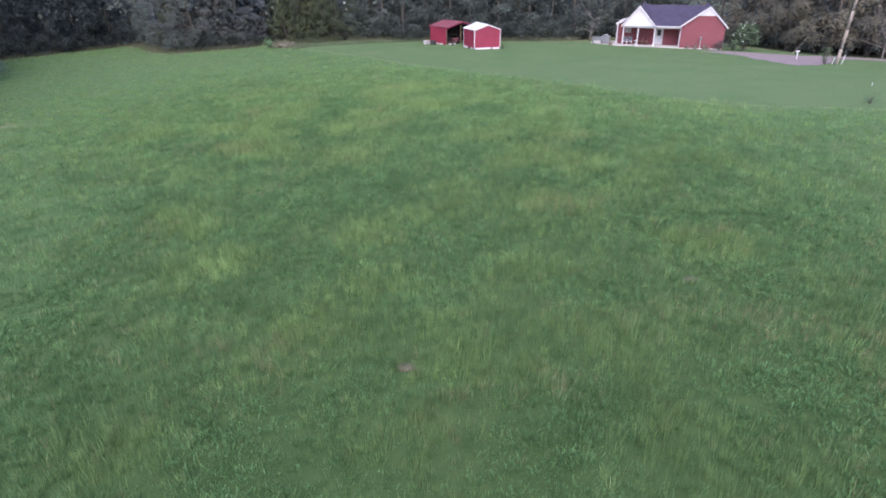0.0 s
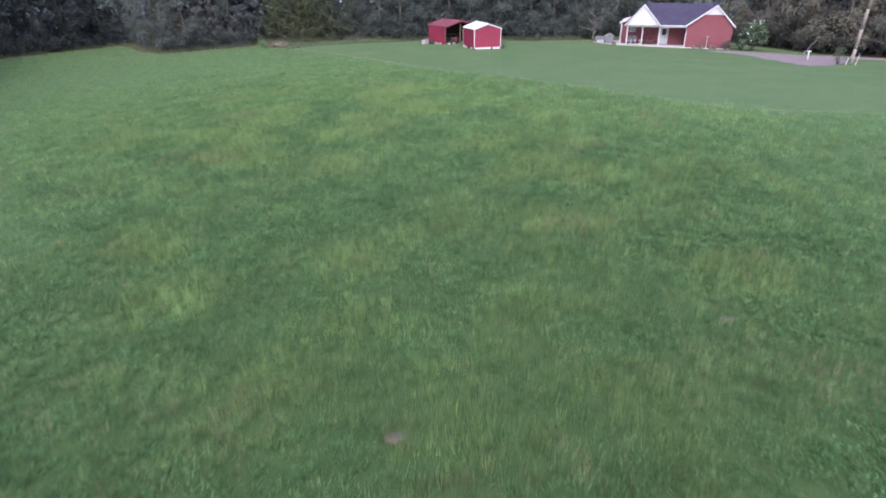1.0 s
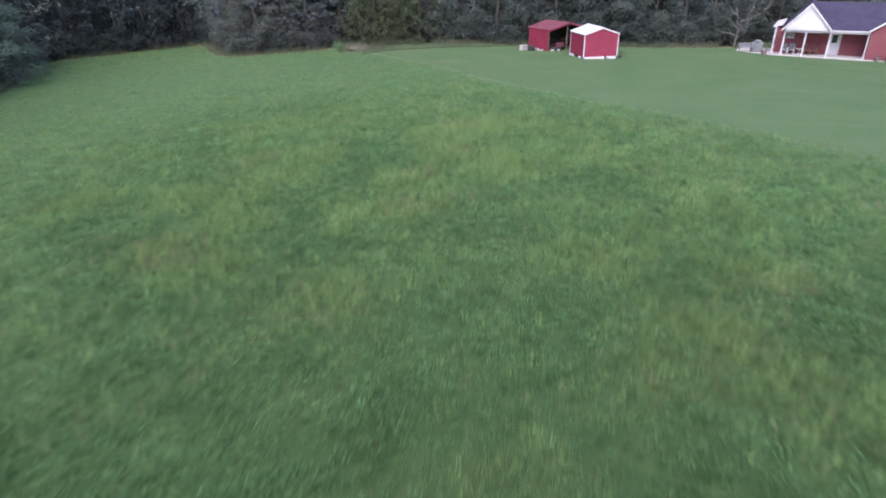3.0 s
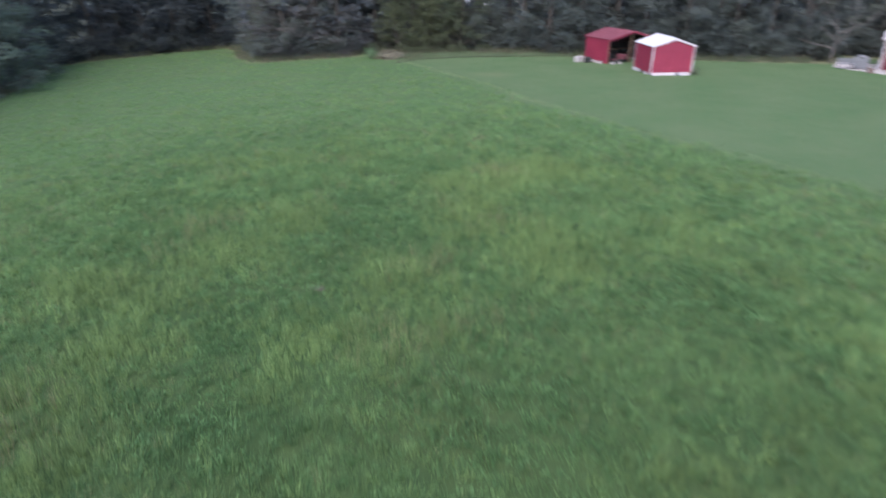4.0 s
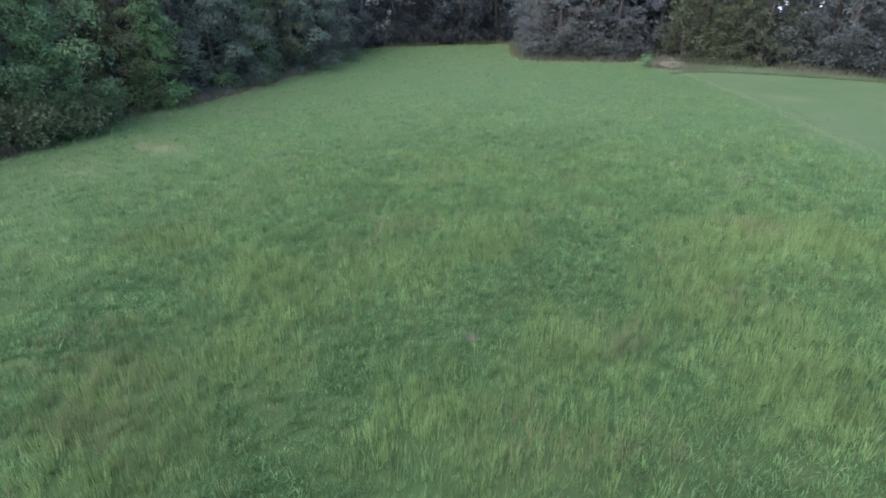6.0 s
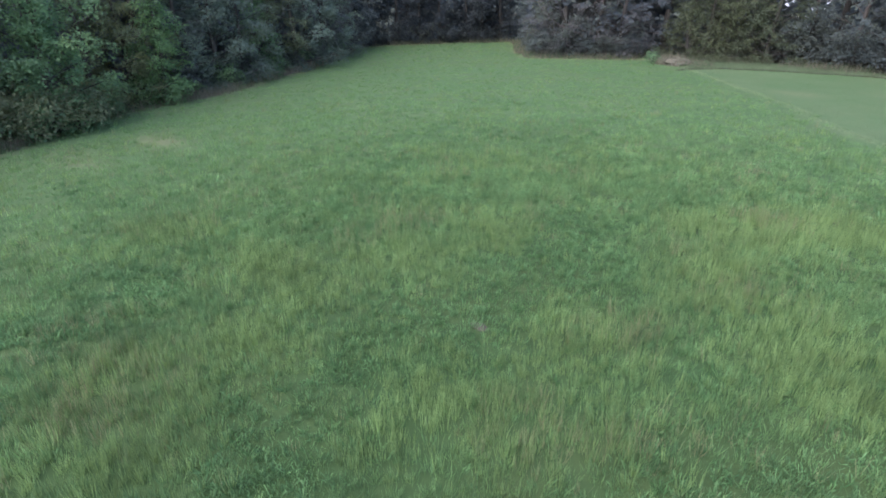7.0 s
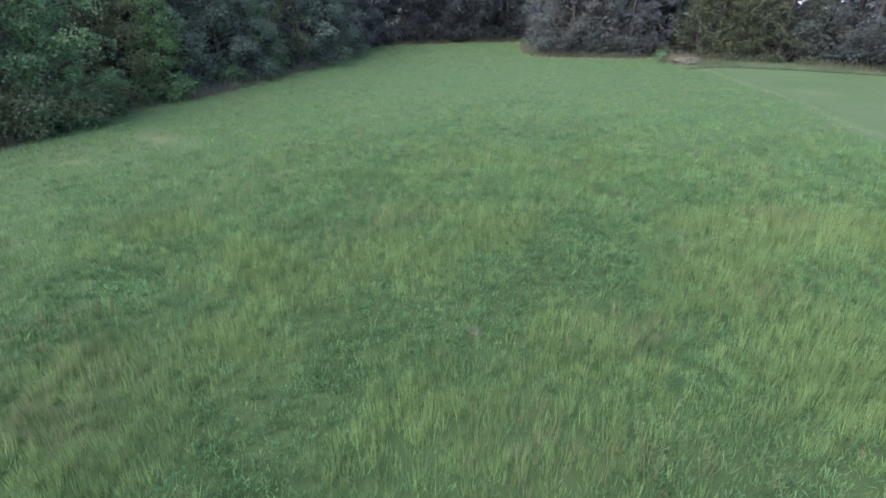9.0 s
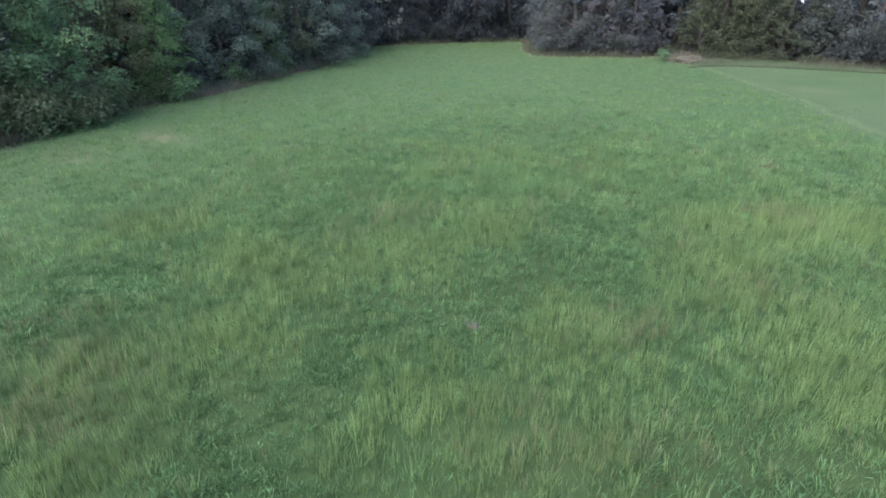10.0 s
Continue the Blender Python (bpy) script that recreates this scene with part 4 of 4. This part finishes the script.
for x in (-0.6, 0.6):
    for y in (-0.15, 0.2):
        part("leg", box(x - 0.03, y - 0.03, 0, x + 0.03, y + 0.03, 0.42), M_GREY, bench)

fb = shrub("flowering_bush", "tall green bush with white blossoms beside the house", 131, 2.0, 3.4, 260, 0.2, M_FLOWERBUSH, 13, "bushes by the house")
fb.matrix_basis = at_ground(38.1, 77.4)
pr = np.random.default_rng(133)
pc = [(1.9 * math.cos(a) * q, 1.9 * math.sin(a) * q, 1.0 + 2.4 * (1 - q * q) + 0.5 * pr.random()) for a, q in zip(pr.random(26) * 6.28, 0.3 + 0.65 * pr.random(26))]
part("blossoms", foliage_mesh("blossoms", pc, [0.1] * 26, 700, 0.06, M_PETAL, 135), M_PETAL, fb, "white blossoms")
lb = shrub("low_bush", "low dark bush against the brick wall", 141, 0.9, 1.1, 420, 0.13, M_LEAF_HAZED, 8, "bushes by the house")
lb.matrix_basis = in_house(4.75, -0.75, -0.2)
copy_thing(lb, in_house(6.5, 0.6, -0.25) @ Matrix.Diagonal((1.3, 1.3, 1.4, 1)))

# ---------------------------------------------------------------- pole, stakes and marks on the lawn
pole = thing("utility_pole", at_ground(39.2, 60.2) @ pose(0, 0, 0, 0, 2.2, 0), "weathered wooden utility pole on the lawn", "utility pole")
pb = bmesh.new()
for k in range(6):
    rod((0.02 * math.sin(k), 0.02 * math.cos(k), -0.3 + k * 1.75), (0.02 * math.sin(k + 1), 0.02 * math.cos(k + 1), -0.3 + (k + 1) * 1.75), 0.15 - 0.008 * k, 0.15 - 0.008 * (k + 1), 12, pb)
part("shaft", pb, M_POLE, pole, smooth=True)
part("ground_wire", rod((-0.155, -0.03, 0), (-0.11, -0.03, 9.5), 0.008, 0.008, 5), M_STEEL, pole)
part("tag", box(-0.05, -0.165, 1.6, 0.05, -0.155, 1.75), M_STEEL, pole)


def stake(m, tall, label):
    c = thing("marker_stake", m, label, "stake", "white stakes on the lawn")
    part("shaft", box(-0.025, -0.02, -0.15, 0.025, 0.02, tall, 0.006), M_WHITE, c)
    part("tip", extruded([(-0.025, tall + 0.002), (0.025, tall + 0.002), (0, tall + 0.06)], "y", -0.02, 0.02), M_WHITE, c)
    return c


st = stake(at_ground(38.6, 60.0) @ pose(0, 0, 0, 0, 14, 0), 0.6, "white wooden stake beside the pole")
copy_thing(st, at_ground(39.55, 60.0) @ pose(0, 0, 0, 0, 10, 0) @ Matrix.Diagonal((1, 1, 1.5, 1)))
copy_thing(st, at_ground(31.4, 43.6) @ Matrix.Diagonal((0.8, 0.8, 0.3, 1)))
guy = thing("leaning_marker", at_ground(38.2, 65.6), "white post with a bare leaning rod and small board", "marker post")
part("post", box(-0.05, -0.04, -0.1, 0.05, 0.04, 0.75, 0.01), M_WHITE, guy)
part("board", box(-0.2, -0.03, 0.76, 0.2, 0.1, 0.88, 0.01), M_WHITE, guy)
part("rod", rod((-0.5, 0.15, 0.5), (0.85, 0.2, 2.3), 0.03, 0.02, 8), M_POLE, guy)
wb = shrub("weed_clump", "tall grey-green weeds at the foot of the pole", 151, 0.75, 1.7, 330, 0.12, M_FLOWERBUSH, 8, "weeds on the lawn")
wb.matrix_basis = at_ground(38.2, 60.6)
copy_thing(wb, at_ground(25.9, 35.7) @ Matrix.Diagonal((0.65, 0.65, 0.3, 1)))
copy_thing(wb, at_ground(7.3, 75.0) @ Matrix.Diagonal((0.7, 0.7, 0.45, 1)))
copy_thing(wb, at_ground(-24.3, 85.0) @ Matrix.Diagonal((0.9, 0.9, 0.8, 1)))

# ---------------------------------------------------------------- earth and wood in the field
dirt = tagged(part("dirt_mound", lump(1.7, 0.55, 3.0, 0.5, 4), M_DIRT, smooth=True), "red-brown heap of earth at the wood edge", "dirt mound")
dirt.matrix_basis = at_ground(-21.2, 82.4) @ Matrix.Diagonal((0.85, 0.7, 0.55, 1))
for x, y, r, k in ((-0.78, 10.2, 0.15, 1.0), (6.5, 13.5, 0.17, 4.0), (-6.5, 34.6, 0.16, 7.0)):
    mh = tagged(part("soil_heap", lump(r, 0.45, k, 0.35), M_SOIL, smooth=True), "small heap of dry bare soil in the grass", "soil heap", "soil heaps")
    mh.matrix_basis = at_ground(x, y, 0, 0.0) @ Matrix.Diagonal((1.4, 0.9, 0.75, 1))
stump = thing("tree_stump", at_ground(-43.3, 43.9), "pale broken stump at the wood edge", "stump")
part("trunk", turned([(0.2, -0.1), (0.17, 0.1), (0.14, 0.5), (0.12, 0.85), (0.05, 1.0)], 10), M_POLE, stump)

# a made-up pale building, added for the bright patch in the tree gap
barn = thing("far_barn", at_ground(-20.5, 122, 10), "made-up white-roofed block for the bright patch behind the trees", "barn")
part("wall", box(-3.2, 0, -0.5, 3.2, 8, 2.6), M_GREY, barn)
for y_lo in (-0.4, 8.4):
    part("roof", extruded([(y_lo, 2.5), (4, 5.0), (4, 5.1), (y_lo, 2.6)], "x", -3.5, 3.5), M_WHITEMETAL, barn, "white metal roof")

# ---------------------------------------------------------------- meadow grass
gr = np.random.default_rng(5)


def sow_grass(cell_size, x_range, y_range, density):
    cx, cy = np.meshgrid(np.arange(*x_range, cell_size), np.arange(*y_range, cell_size), indexing="ij")
    cx, cy = cx.ravel(), cy.ravel()
    n = gr.poisson(density(cx + cell_size / 2, cy + cell_size / 2) * cell_size**2)
    return np.repeat(cx, n) + cell_size * gr.random(n.sum()), np.repeat(cy, n) + cell_size * gr.random(n.sum())


def meadow_density(x, y):
    """Tufts to the square metre: thickest along the camera's path."""
    d = np.hypot(from_line(x, y, FLIGHT), 6.0)
    n = np.maximum(56 * np.minimum(1, (10.5 / d) ** 2.1), 3.8)
    # little behind the start, none off the open meadow
    n *= np.where(y > 1.5, 1, 0.12) * inside(x, y, WOOD_EDGE)
    n *= 1 - 0.8 * np.exp(-(((x + 30.2) / 2.2) ** 2 + ((y - 38.6) / 0.8) ** 2))
    off = np.where(inside(x, y, LAWN), 1, -1) * from_line(x, y, MOW_LINE) + 1.2 * (cloud(x, y, 2.0, 43) - 0.5)
    return n * np.clip(0.15 - off / 1.6, 0, 1)


# where the yellow-green tall grass, the brown seed heads and the low dark weeds grow thickest
YELLOW = [(-5.8, 31.2), (-5.5, 32.1), (-5.1, 35.3), (-4.7, 42.8), (-3.7, 40.4), (-2.7, 38.8), (-3.2, 43.6), (-1.7, 45.4), (-0.6, 38.2), (-8.9, 29.7), (-10.2, 28.7), (-9.3, 31.4), (-9.9, 33.3), (-10.3, 36.1), (-11.9, 33.5), (-16.7, 33.1),
          (-9.3, 39.0), (-8.5, 27.7), (-1.6, 37.2), (-2.1, 13.9), (-2.5, 11.8), (-3.5, 11.4), (-0.9, 8.0), (3.7, 10.8), (4.5, 9.6), (-0.9, 36.7), (-9.4, 19.8), (-6.8, 15.5), (4.5, 26.0), (1.4, 21.3), (2.5, 14.1), (7.8, 15.8),
          (0.9, 10.2), (-5.9, 7.8), (4.4, 7.7), (-1.5, 38.7), (5.9, 28.7), (2.7, 24.6), (2.2, 28.8), (-4.1, 26.4), (5.5, 24.0), (-9.0, 19.1), (-2.7, 17.3), (-0.4, 18.9), (3.9, 19.4)]
WEEDS = [(-6.3, 34.0), (-5.9, 38.1), (-7.4, 38.1), (-7.5, 31.5), (-7.9, 30.2), (-6.9, 29.6), (-7.8, 40.1), (-8.3, 33.3), (-14.2, 31.2), (-24.7, 31.4), (-22.6, 42.0), (-23.1, 56.8), (-6.9, 35.5), (-7.3, 34.2), (-15.2, 21.3), (-10.6, 17.5),
         (-3.4, 15.4), (0.3, 16.6), (3.4, 12.8), (7.8, 13.1), (7.8, 17.4), (1.1, 25.1), (-2.9, 23.3), (-10.8, 13.1), (-2.6, 9.5), (-2.9, 7.8), (-1.2, 7.1), (1.1, 7.2), (5.5, 8.8), (7.3, 8.7), (2.3, 36.2), (-6.2, 20.0),
         (-4.9, 19.9), (-5.2, 23.2), (-1.5, 20.4), (1.4, 21.2), (-0.3, 30.5), (6.8, 26.3), (5.0, 21.2), (1.4, 35.7), (-3.2, 22.0)]
BROWN = [(-11.9, 37.7), (-2.7, 39.8), (-10.9, 45.8), (-5.2, 49.6), (-3.5, 44.4), (-4.2, 36.3), (-2.3, 48.4), (-13.1, 28.5), (-13.0, 29.5), (-10.2, 28.5), (-3.7, 33.0), (-2.2, 33.7), (3.6, 18.6), (8.5, 16.2), (2.0, 9.0), (1.2, 8.0),
         (7.4, 11.0), (-13.4, 29.8), (-3.8, 10.5), (8.6, 9.7), (0.2, 8.8), (6.1, 27.3), (7.0, 26.5), (0.9, 47.2), (3.9, 19.0)]


def thick(x, y, centres, r):
    out = np.zeros(len(x))
    wx, wy = x + 1.8 * (cloud(x, y, 1.6, 401) - 0.5), y + 1.8 * (cloud(x, y, 1.6, 411) - 0.5)
    for cx, cy in centres:
        out = np.maximum(out, np.exp(-((wx - cx) ** 2 + (wy - cy) ** 2) / r**2))
    return out


ease = lambda v, a, b: np.clip((v - a) / (b - a), 0, 1) ** 2 * (3 - 2 * np.clip((v - a) / (b - a), 0, 1))

# tufts first: each is of one growth, with its own size and shade
tx, ty = sow_grass(1.0, (-66, 62), (-14, 100), meadow_density)
T = len(tx)
td = np.hypot(from_line(tx, ty, FLIGHT), 6.0)
calm = np.clip(1.5 - td / 28, 0.3, 1)
mats = thick(tx, ty, WEEDS, 1.2)
p_tall = np.clip((ease(cloud(tx, ty, 3.0, 301), 0.48, 0.72) * 0.3 + 1.0 * thick(tx, ty, YELLOW, 1.2)) * calm * (1 - 0.75 * mats), 0.04, 0.94)
p_weed = np.clip((ease(cloud(tx, ty, 2.2, 311), 0.46, 0.66) * 0.5 + 1.0 * mats + 0.25 * (1 - ease(ty, 6, 14))) * calm, 0.06, 0.92) * (1 - 0.7 * p_tall)
p_brown = np.clip((ease(cloud(tx, ty, 2.4, 321), 0.54, 0.76) * 0.18 + 0.5 * thick(tx, ty, BROWN, 0.85)) * calm, 0.02, 0.6)
t_tall = gr.random(T) < p_tall
t_weed = ~t_tall & (gr.random(T) < p_weed)
t_brown = ~t_weed & (gr.random(T) < p_brown)
# near-to-far brightening put into blade colour: dark at the start, paler up the meadow
t_brightened = 0.5 + 1.1 * (cloud(tx, ty, 1.7, 351) - 0.5) + 0.7 * (gr.random(T) - 0.5) < np.interp(ty, (5, 13, 28, 37), (0.0, 0.28, 0.5, 0.97))
t_shade = (0.80 + 0.40 * gr.random(T)) * (0.72 + 0.56 * cloud(tx, ty, 0.9, 331))
t_shade = 1 + (t_shade - 1) * calm
t_high = (0.75 + 0.5 * gr.random(T)) * (0.5 + 1.0 * cloud(tx, ty, 0.8, 341)) * (1 - 0.35 * mats)
t_high = np.minimum(t_high, 1.25)
t_size = (0.05 + 0.07 * gr.random(T)) * np.clip(td / 9, 1, 2.6)

# then the blades, fanning out from the middle of their tuft
per = np.where(td < 14, 15, 11)
own = np.repeat(np.arange(T), per)
N = len(own)
tall, weed, brown = t_tall[own], t_weed[own], t_brown[own] & (gr.random(N) < 0.6)
out_a = 2 * math.pi * gr.random(N)
out_r = np.sqrt(gr.random(N))
px, py = tx[own] + np.cos(out_a) * out_r * t_size[own], ty[own] + np.sin(out_a) * out_r * t_size[own]
d = td[own]
h = 0.13 + 0.12 * gr.random(N)
w = 0.006 + 0.006 * gr.random(N)
lean = (0.15 + 0.75 * out_r * gr.random(N))
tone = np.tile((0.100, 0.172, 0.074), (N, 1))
tone[t_brightened[own]] = (0.150, 0.240, 0.096)
tone[tall] = np.where(t_brightened[own][tall, None], (0.188, 0.262, 0.098), (0.136, 0.194, 0.077))
h[tall] = 0.22 + 0.20 * gr.random(tall.sum())
lean[tall] *= 0.45
tone[weed] = np.where(t_brightened[own][weed, None], (0.100, 0.178, 0.073), (0.084, 0.152, 0.064))
h[weed] = 0.05 + 0.10 * gr.random(weed.sum())
w[weed] = 0.013 + 0.014 * gr.random(weed.sum())
lean[weed] *= 1.9
tone[brown] = (0.226, 0.212, 0.112)
w[brown] *= 0.7
h[brown] = 0.28 + 0.18 * gr.random(brown.sum())
lean[brown] *= 0.6
w *= np.clip(d / 8.5, 0.85, np.where(weed, 1.6, 3.0))
h *= t_high[own] * np.clip(1.15 - d / 60, 0.5, 1)
lean *= h
tone *= (t_shade[own] * (1 + calm[own] * (0.56 * gr.random(N) - 0.28)))[:, None]
base_z = lie(px, py)
ang = 2 * math.pi * gr.random(N)
tip_a = out_a + 0.7 * gr.normal(size=N)
ca, sa = np.cos(ang) * w / 2, np.sin(ang) * w / 2
v = np.empty((N, 3, 3), np.float32)
v[:, 0] = np.stack([px - ca, py - sa, base_z - 0.01], 1)
v[:, 1] = np.stack([px + ca, py + sa, base_z - 0.01], 1)
v[:, 2] = np.stack([px + np.cos(tip_a) * lean, py + np.sin(tip_a) * lean, base_z + h], 1)
# weeds carry their broad end on top
flip = np.where(weed)[0]
foot = v[flip, 2].copy()
v[flip, 2, :2] = v[flip, 0, :2]
v[flip, 2, 2] = base_z[flip] - 0.01
side = np.stack([ca, sa, np.zeros(N)], 1)[flip].astype(np.float32)
v[flip, 0], v[flip, 1] = foot - side, foot + side
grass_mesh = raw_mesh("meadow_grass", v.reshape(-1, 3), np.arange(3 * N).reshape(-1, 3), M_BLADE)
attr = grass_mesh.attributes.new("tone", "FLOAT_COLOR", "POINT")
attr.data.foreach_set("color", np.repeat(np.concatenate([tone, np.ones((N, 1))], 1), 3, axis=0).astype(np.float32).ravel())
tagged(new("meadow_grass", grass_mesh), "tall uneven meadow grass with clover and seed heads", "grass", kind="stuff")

# ---------------------------------------------------------------- clippings, lawn and dry weeds


def blades(name, x, y, h, w, tone, label, lean=0.3):
    n = len(x)
    z, a = lie(x, y), 2 * math.pi * gr.random(n)
    c, s = np.cos(a) * w / 2, np.sin(a) * w / 2
    b = 2 * math.pi * gr.random(n)
    v = np.empty((n, 3, 3), np.float32)
    v[:, 0] = np.stack([x - c, y - s, z - 0.01], 1)
    v[:, 1] = np.stack([x + c, y + s, z - 0.01], 1)
    v[:, 2] = np.stack([x + np.cos(b) * h * lean, y + np.sin(b) * h * lean, z + h], 1)
    me = raw_mesh(name, v.reshape(-1, 3), np.arange(3 * n).reshape(-1, 3), M_BLADE)
    at = me.attributes.new("tone", "FLOAT_COLOR", "POINT")
    at.data.foreach_set("color", np.repeat(np.concatenate([tone, np.ones((n, 1))], 1), 3, axis=0).astype(np.float32).ravel())
    return tagged(new(name, me), label, "grass", kind="stuff")


def scatter(n, x0, x1, y0, y1, keep):
    x, y = x0 + (x1 - x0) * gr.random(n), y0 + (y1 - y0) * gr.random(n)
    k = keep(x, y)
    return x[k], y[k]


lx, ly = scatter(230000, -24, 48, 30, 88, lambda x, y: inside(x, y, LAWN) & inside(x, y, WOOD_EDGE) & ~inside(x, y, DRIVE) & ~inside(x, y, [(18, 78), (38, 76.6), (39, 90), (18, 92)]) & (gr.random(len(x)) < np.clip(1.6 - (y - 35) / 45, 0.35, 1)))
lt = np.array((0.084, 0.123, 0.058)) * (0.66 + 0.68 * cloud(lx, ly, 3.6, 501))[:, None] * (0.8 + 0.4 * cloud(lx, ly, 14, 503))[:, None]
swath = from_line(lx, ly, MOW_LINE) < 0.55
lt[swath] = (0.096, 0.142, 0.068)
blades("lawn_grass", lx, ly, 0.012 + 0.018 * gr.random(len(lx)), 0.02 + 0.025 * gr.random(len(lx)), lt, "short mown lawn with a pale line of clippings", 0.9)

# pale clippings along the edge of the lawn
sx, sy = scatter(700000, -20, 30, 32, 82, lambda x, y: from_line(x, y, MOW_LINE) < 0.55 * (0.3 + 1.2 * cloud(x, y, 5, 521)) * (0.4 + 0.6 * gr.random(len(x))))
blades("clippings", sx, sy, 0.012 + 0.012 * gr.random(len(sx)), 0.03 + 0.03 * gr.random(len(sx)), np.array((0.190, 0.232, 0.124)) * (0.85 + 0.3 * gr.random(len(sx)))[:, None], "pale dry clippings along the lawn edge", 4.0)

# single broad-leaved weeds, darker than the grass round them
kx, ky = scatter(2600, -26, 12, 4, 56, lambda x, y: (gr.random(len(x)) < np.clip(1.1 - from_line(x, y, FLIGHT) / 18, 0.04, 1)) & ~inside(x, y, LAWN))
size = 0.10 + 0.16 * gr.random(len(kx))
n_leaf = 26
bx, by = np.repeat(kx, n_leaf) + np.repeat(size, n_leaf) * gr.normal(size=len(kx) * n_leaf) * 0.6, np.repeat(ky, n_leaf) + np.repeat(size, n_leaf) * gr.normal(size=len(kx) * n_leaf) * 0.6
bt = np.array((0.070, 0.136, 0.052)) * (0.7 + 0.6 * gr.random(len(bx)))[:, None]
blades("broadleaf_weeds", bx, by, 0.10 + 0.08 * gr.random(len(bx)), 0.016 + 0.018 * gr.random(len(bx)), bt, "dark broad-leaved weeds dotted through the meadow", 0.8)

wx, wy = scatter(520000, -68, 24, 10, 100, lambda x, y: ((from_line(x, y, WOOD_EDGE) < 1.7) & (cloud(x, y, 3.5, 601) > 0.42)) | (np.hypot((x + 20.6) / 2.8, (y - 82.6) / 1.6) < 1))
wt2 = np.array((0.19, 0.165, 0.12)) * (0.6 + 0.7 * gr.random(len(wx)))[:, None]
green = gr.random(len(wx)) < 0.45
wt2[green] = (0.09, 0.125, 0.065)
blades("dry_weeds", wx, wy, 0.35 + 0.55 * gr.random(len(wx)) ** 2, 0.02 + 0.02 * gr.random(len(wx)), wt2, "dry pale weeds along the foot of the woods", 0.3)

hx, hy = scatter(12000, -24.5, -14, 80, 86, lambda x, y: np.hypot((x + 21.3) / 1.7, (y - 82.5) / 1.4) < 0.4 + 0.9 * cloud(x, y, 0.7, 611))
ht = np.array((0.23, 0.198, 0.150)) * (0.6 + 0.7 * gr.random(len(hx)))[:, None]
hh = (0.35 + 0.9 * gr.random(len(hx))) * np.clip(1.25 - np.hypot(hx + 21.5, hy - 82.5) / 1.9, 0.25, 1)
blades("heap_weeds", hx, hy, hh, 0.02 + 0.02 * gr.random(len(hx)), ht, "dry tan weeds standing over the earth heap", 0.5)

# pale dead stems where the meadow meets the western wood
wx, wy = scatter(260000, -66, -30, 28, 80, lambda x, y: inside(x, y, WOOD_EDGE) & (from_line(x, y, WOOD_EDGE) < 2.2 * cloud(x, y, 2.6, 621)) & (cloud(x, y, 4.0, 625) > 0.44))
wt3 = np.array((0.235, 0.20, 0.155)) * (0.6 + 0.7 * gr.random(len(wx)))[:, None]
blades("dead_stems", wx, wy, 0.3 + 0.6 * gr.random(len(wx)) ** 2, 0.018 + 0.016 * gr.random(len(wx)), wt3, "pale dead stems at the foot of the woods", 0.25)

# unmown rim between the lawn and the woods; dark blades paint the edge's shadow
RIM = [(-19.5, 78.6), (-18.7, 80.1), (-16.9, 81.7), (-14.9, 82.5), (-13, 83.2), (-9.8, 83.8), (-7, 84.7), (0, 85.2), (9, 85.5)]
ex, ey = scatter(90000, -21, 10, 77, 88, lambda x, y: (from_line(x, y, RIM) < 0.16) & (cloud(x, y, 2.0, 701) > 0.33))
blades("lawn_edge_weeds", ex, ey, 0.07 + 0.07 * gr.random(len(ex)), 0.03 + 0.02 * gr.random(len(ex)), np.array((0.085, 0.085, 0.056)) * (0.7 + 0.6 * gr.random(len(ex)))[:, None], "dark blades for the shadow line where the lawn ends", 0.5)
ux, uy = scatter(60000, -20, 12, 79, 90, lambda x, y: inside(x, y, RIM + [(12, 88), (-14, 88.5), (-22, 88)]) & inside(x, y, WOOD_EDGE) & (from_line(x, y, RIM) > 0.2))
ut = np.array((0.14, 0.175, 0.098)) * (0.75 + 0.5 * cloud(ux, uy, 2.5, 711))[:, None]
blades("rough_grass", ux, uy, 0.1 + 0.12 * gr.random(len(ux)), 0.03 + 0.03 * gr.random(len(ux)), ut, "pale unmown grass at the foot of the woods", 0.6)
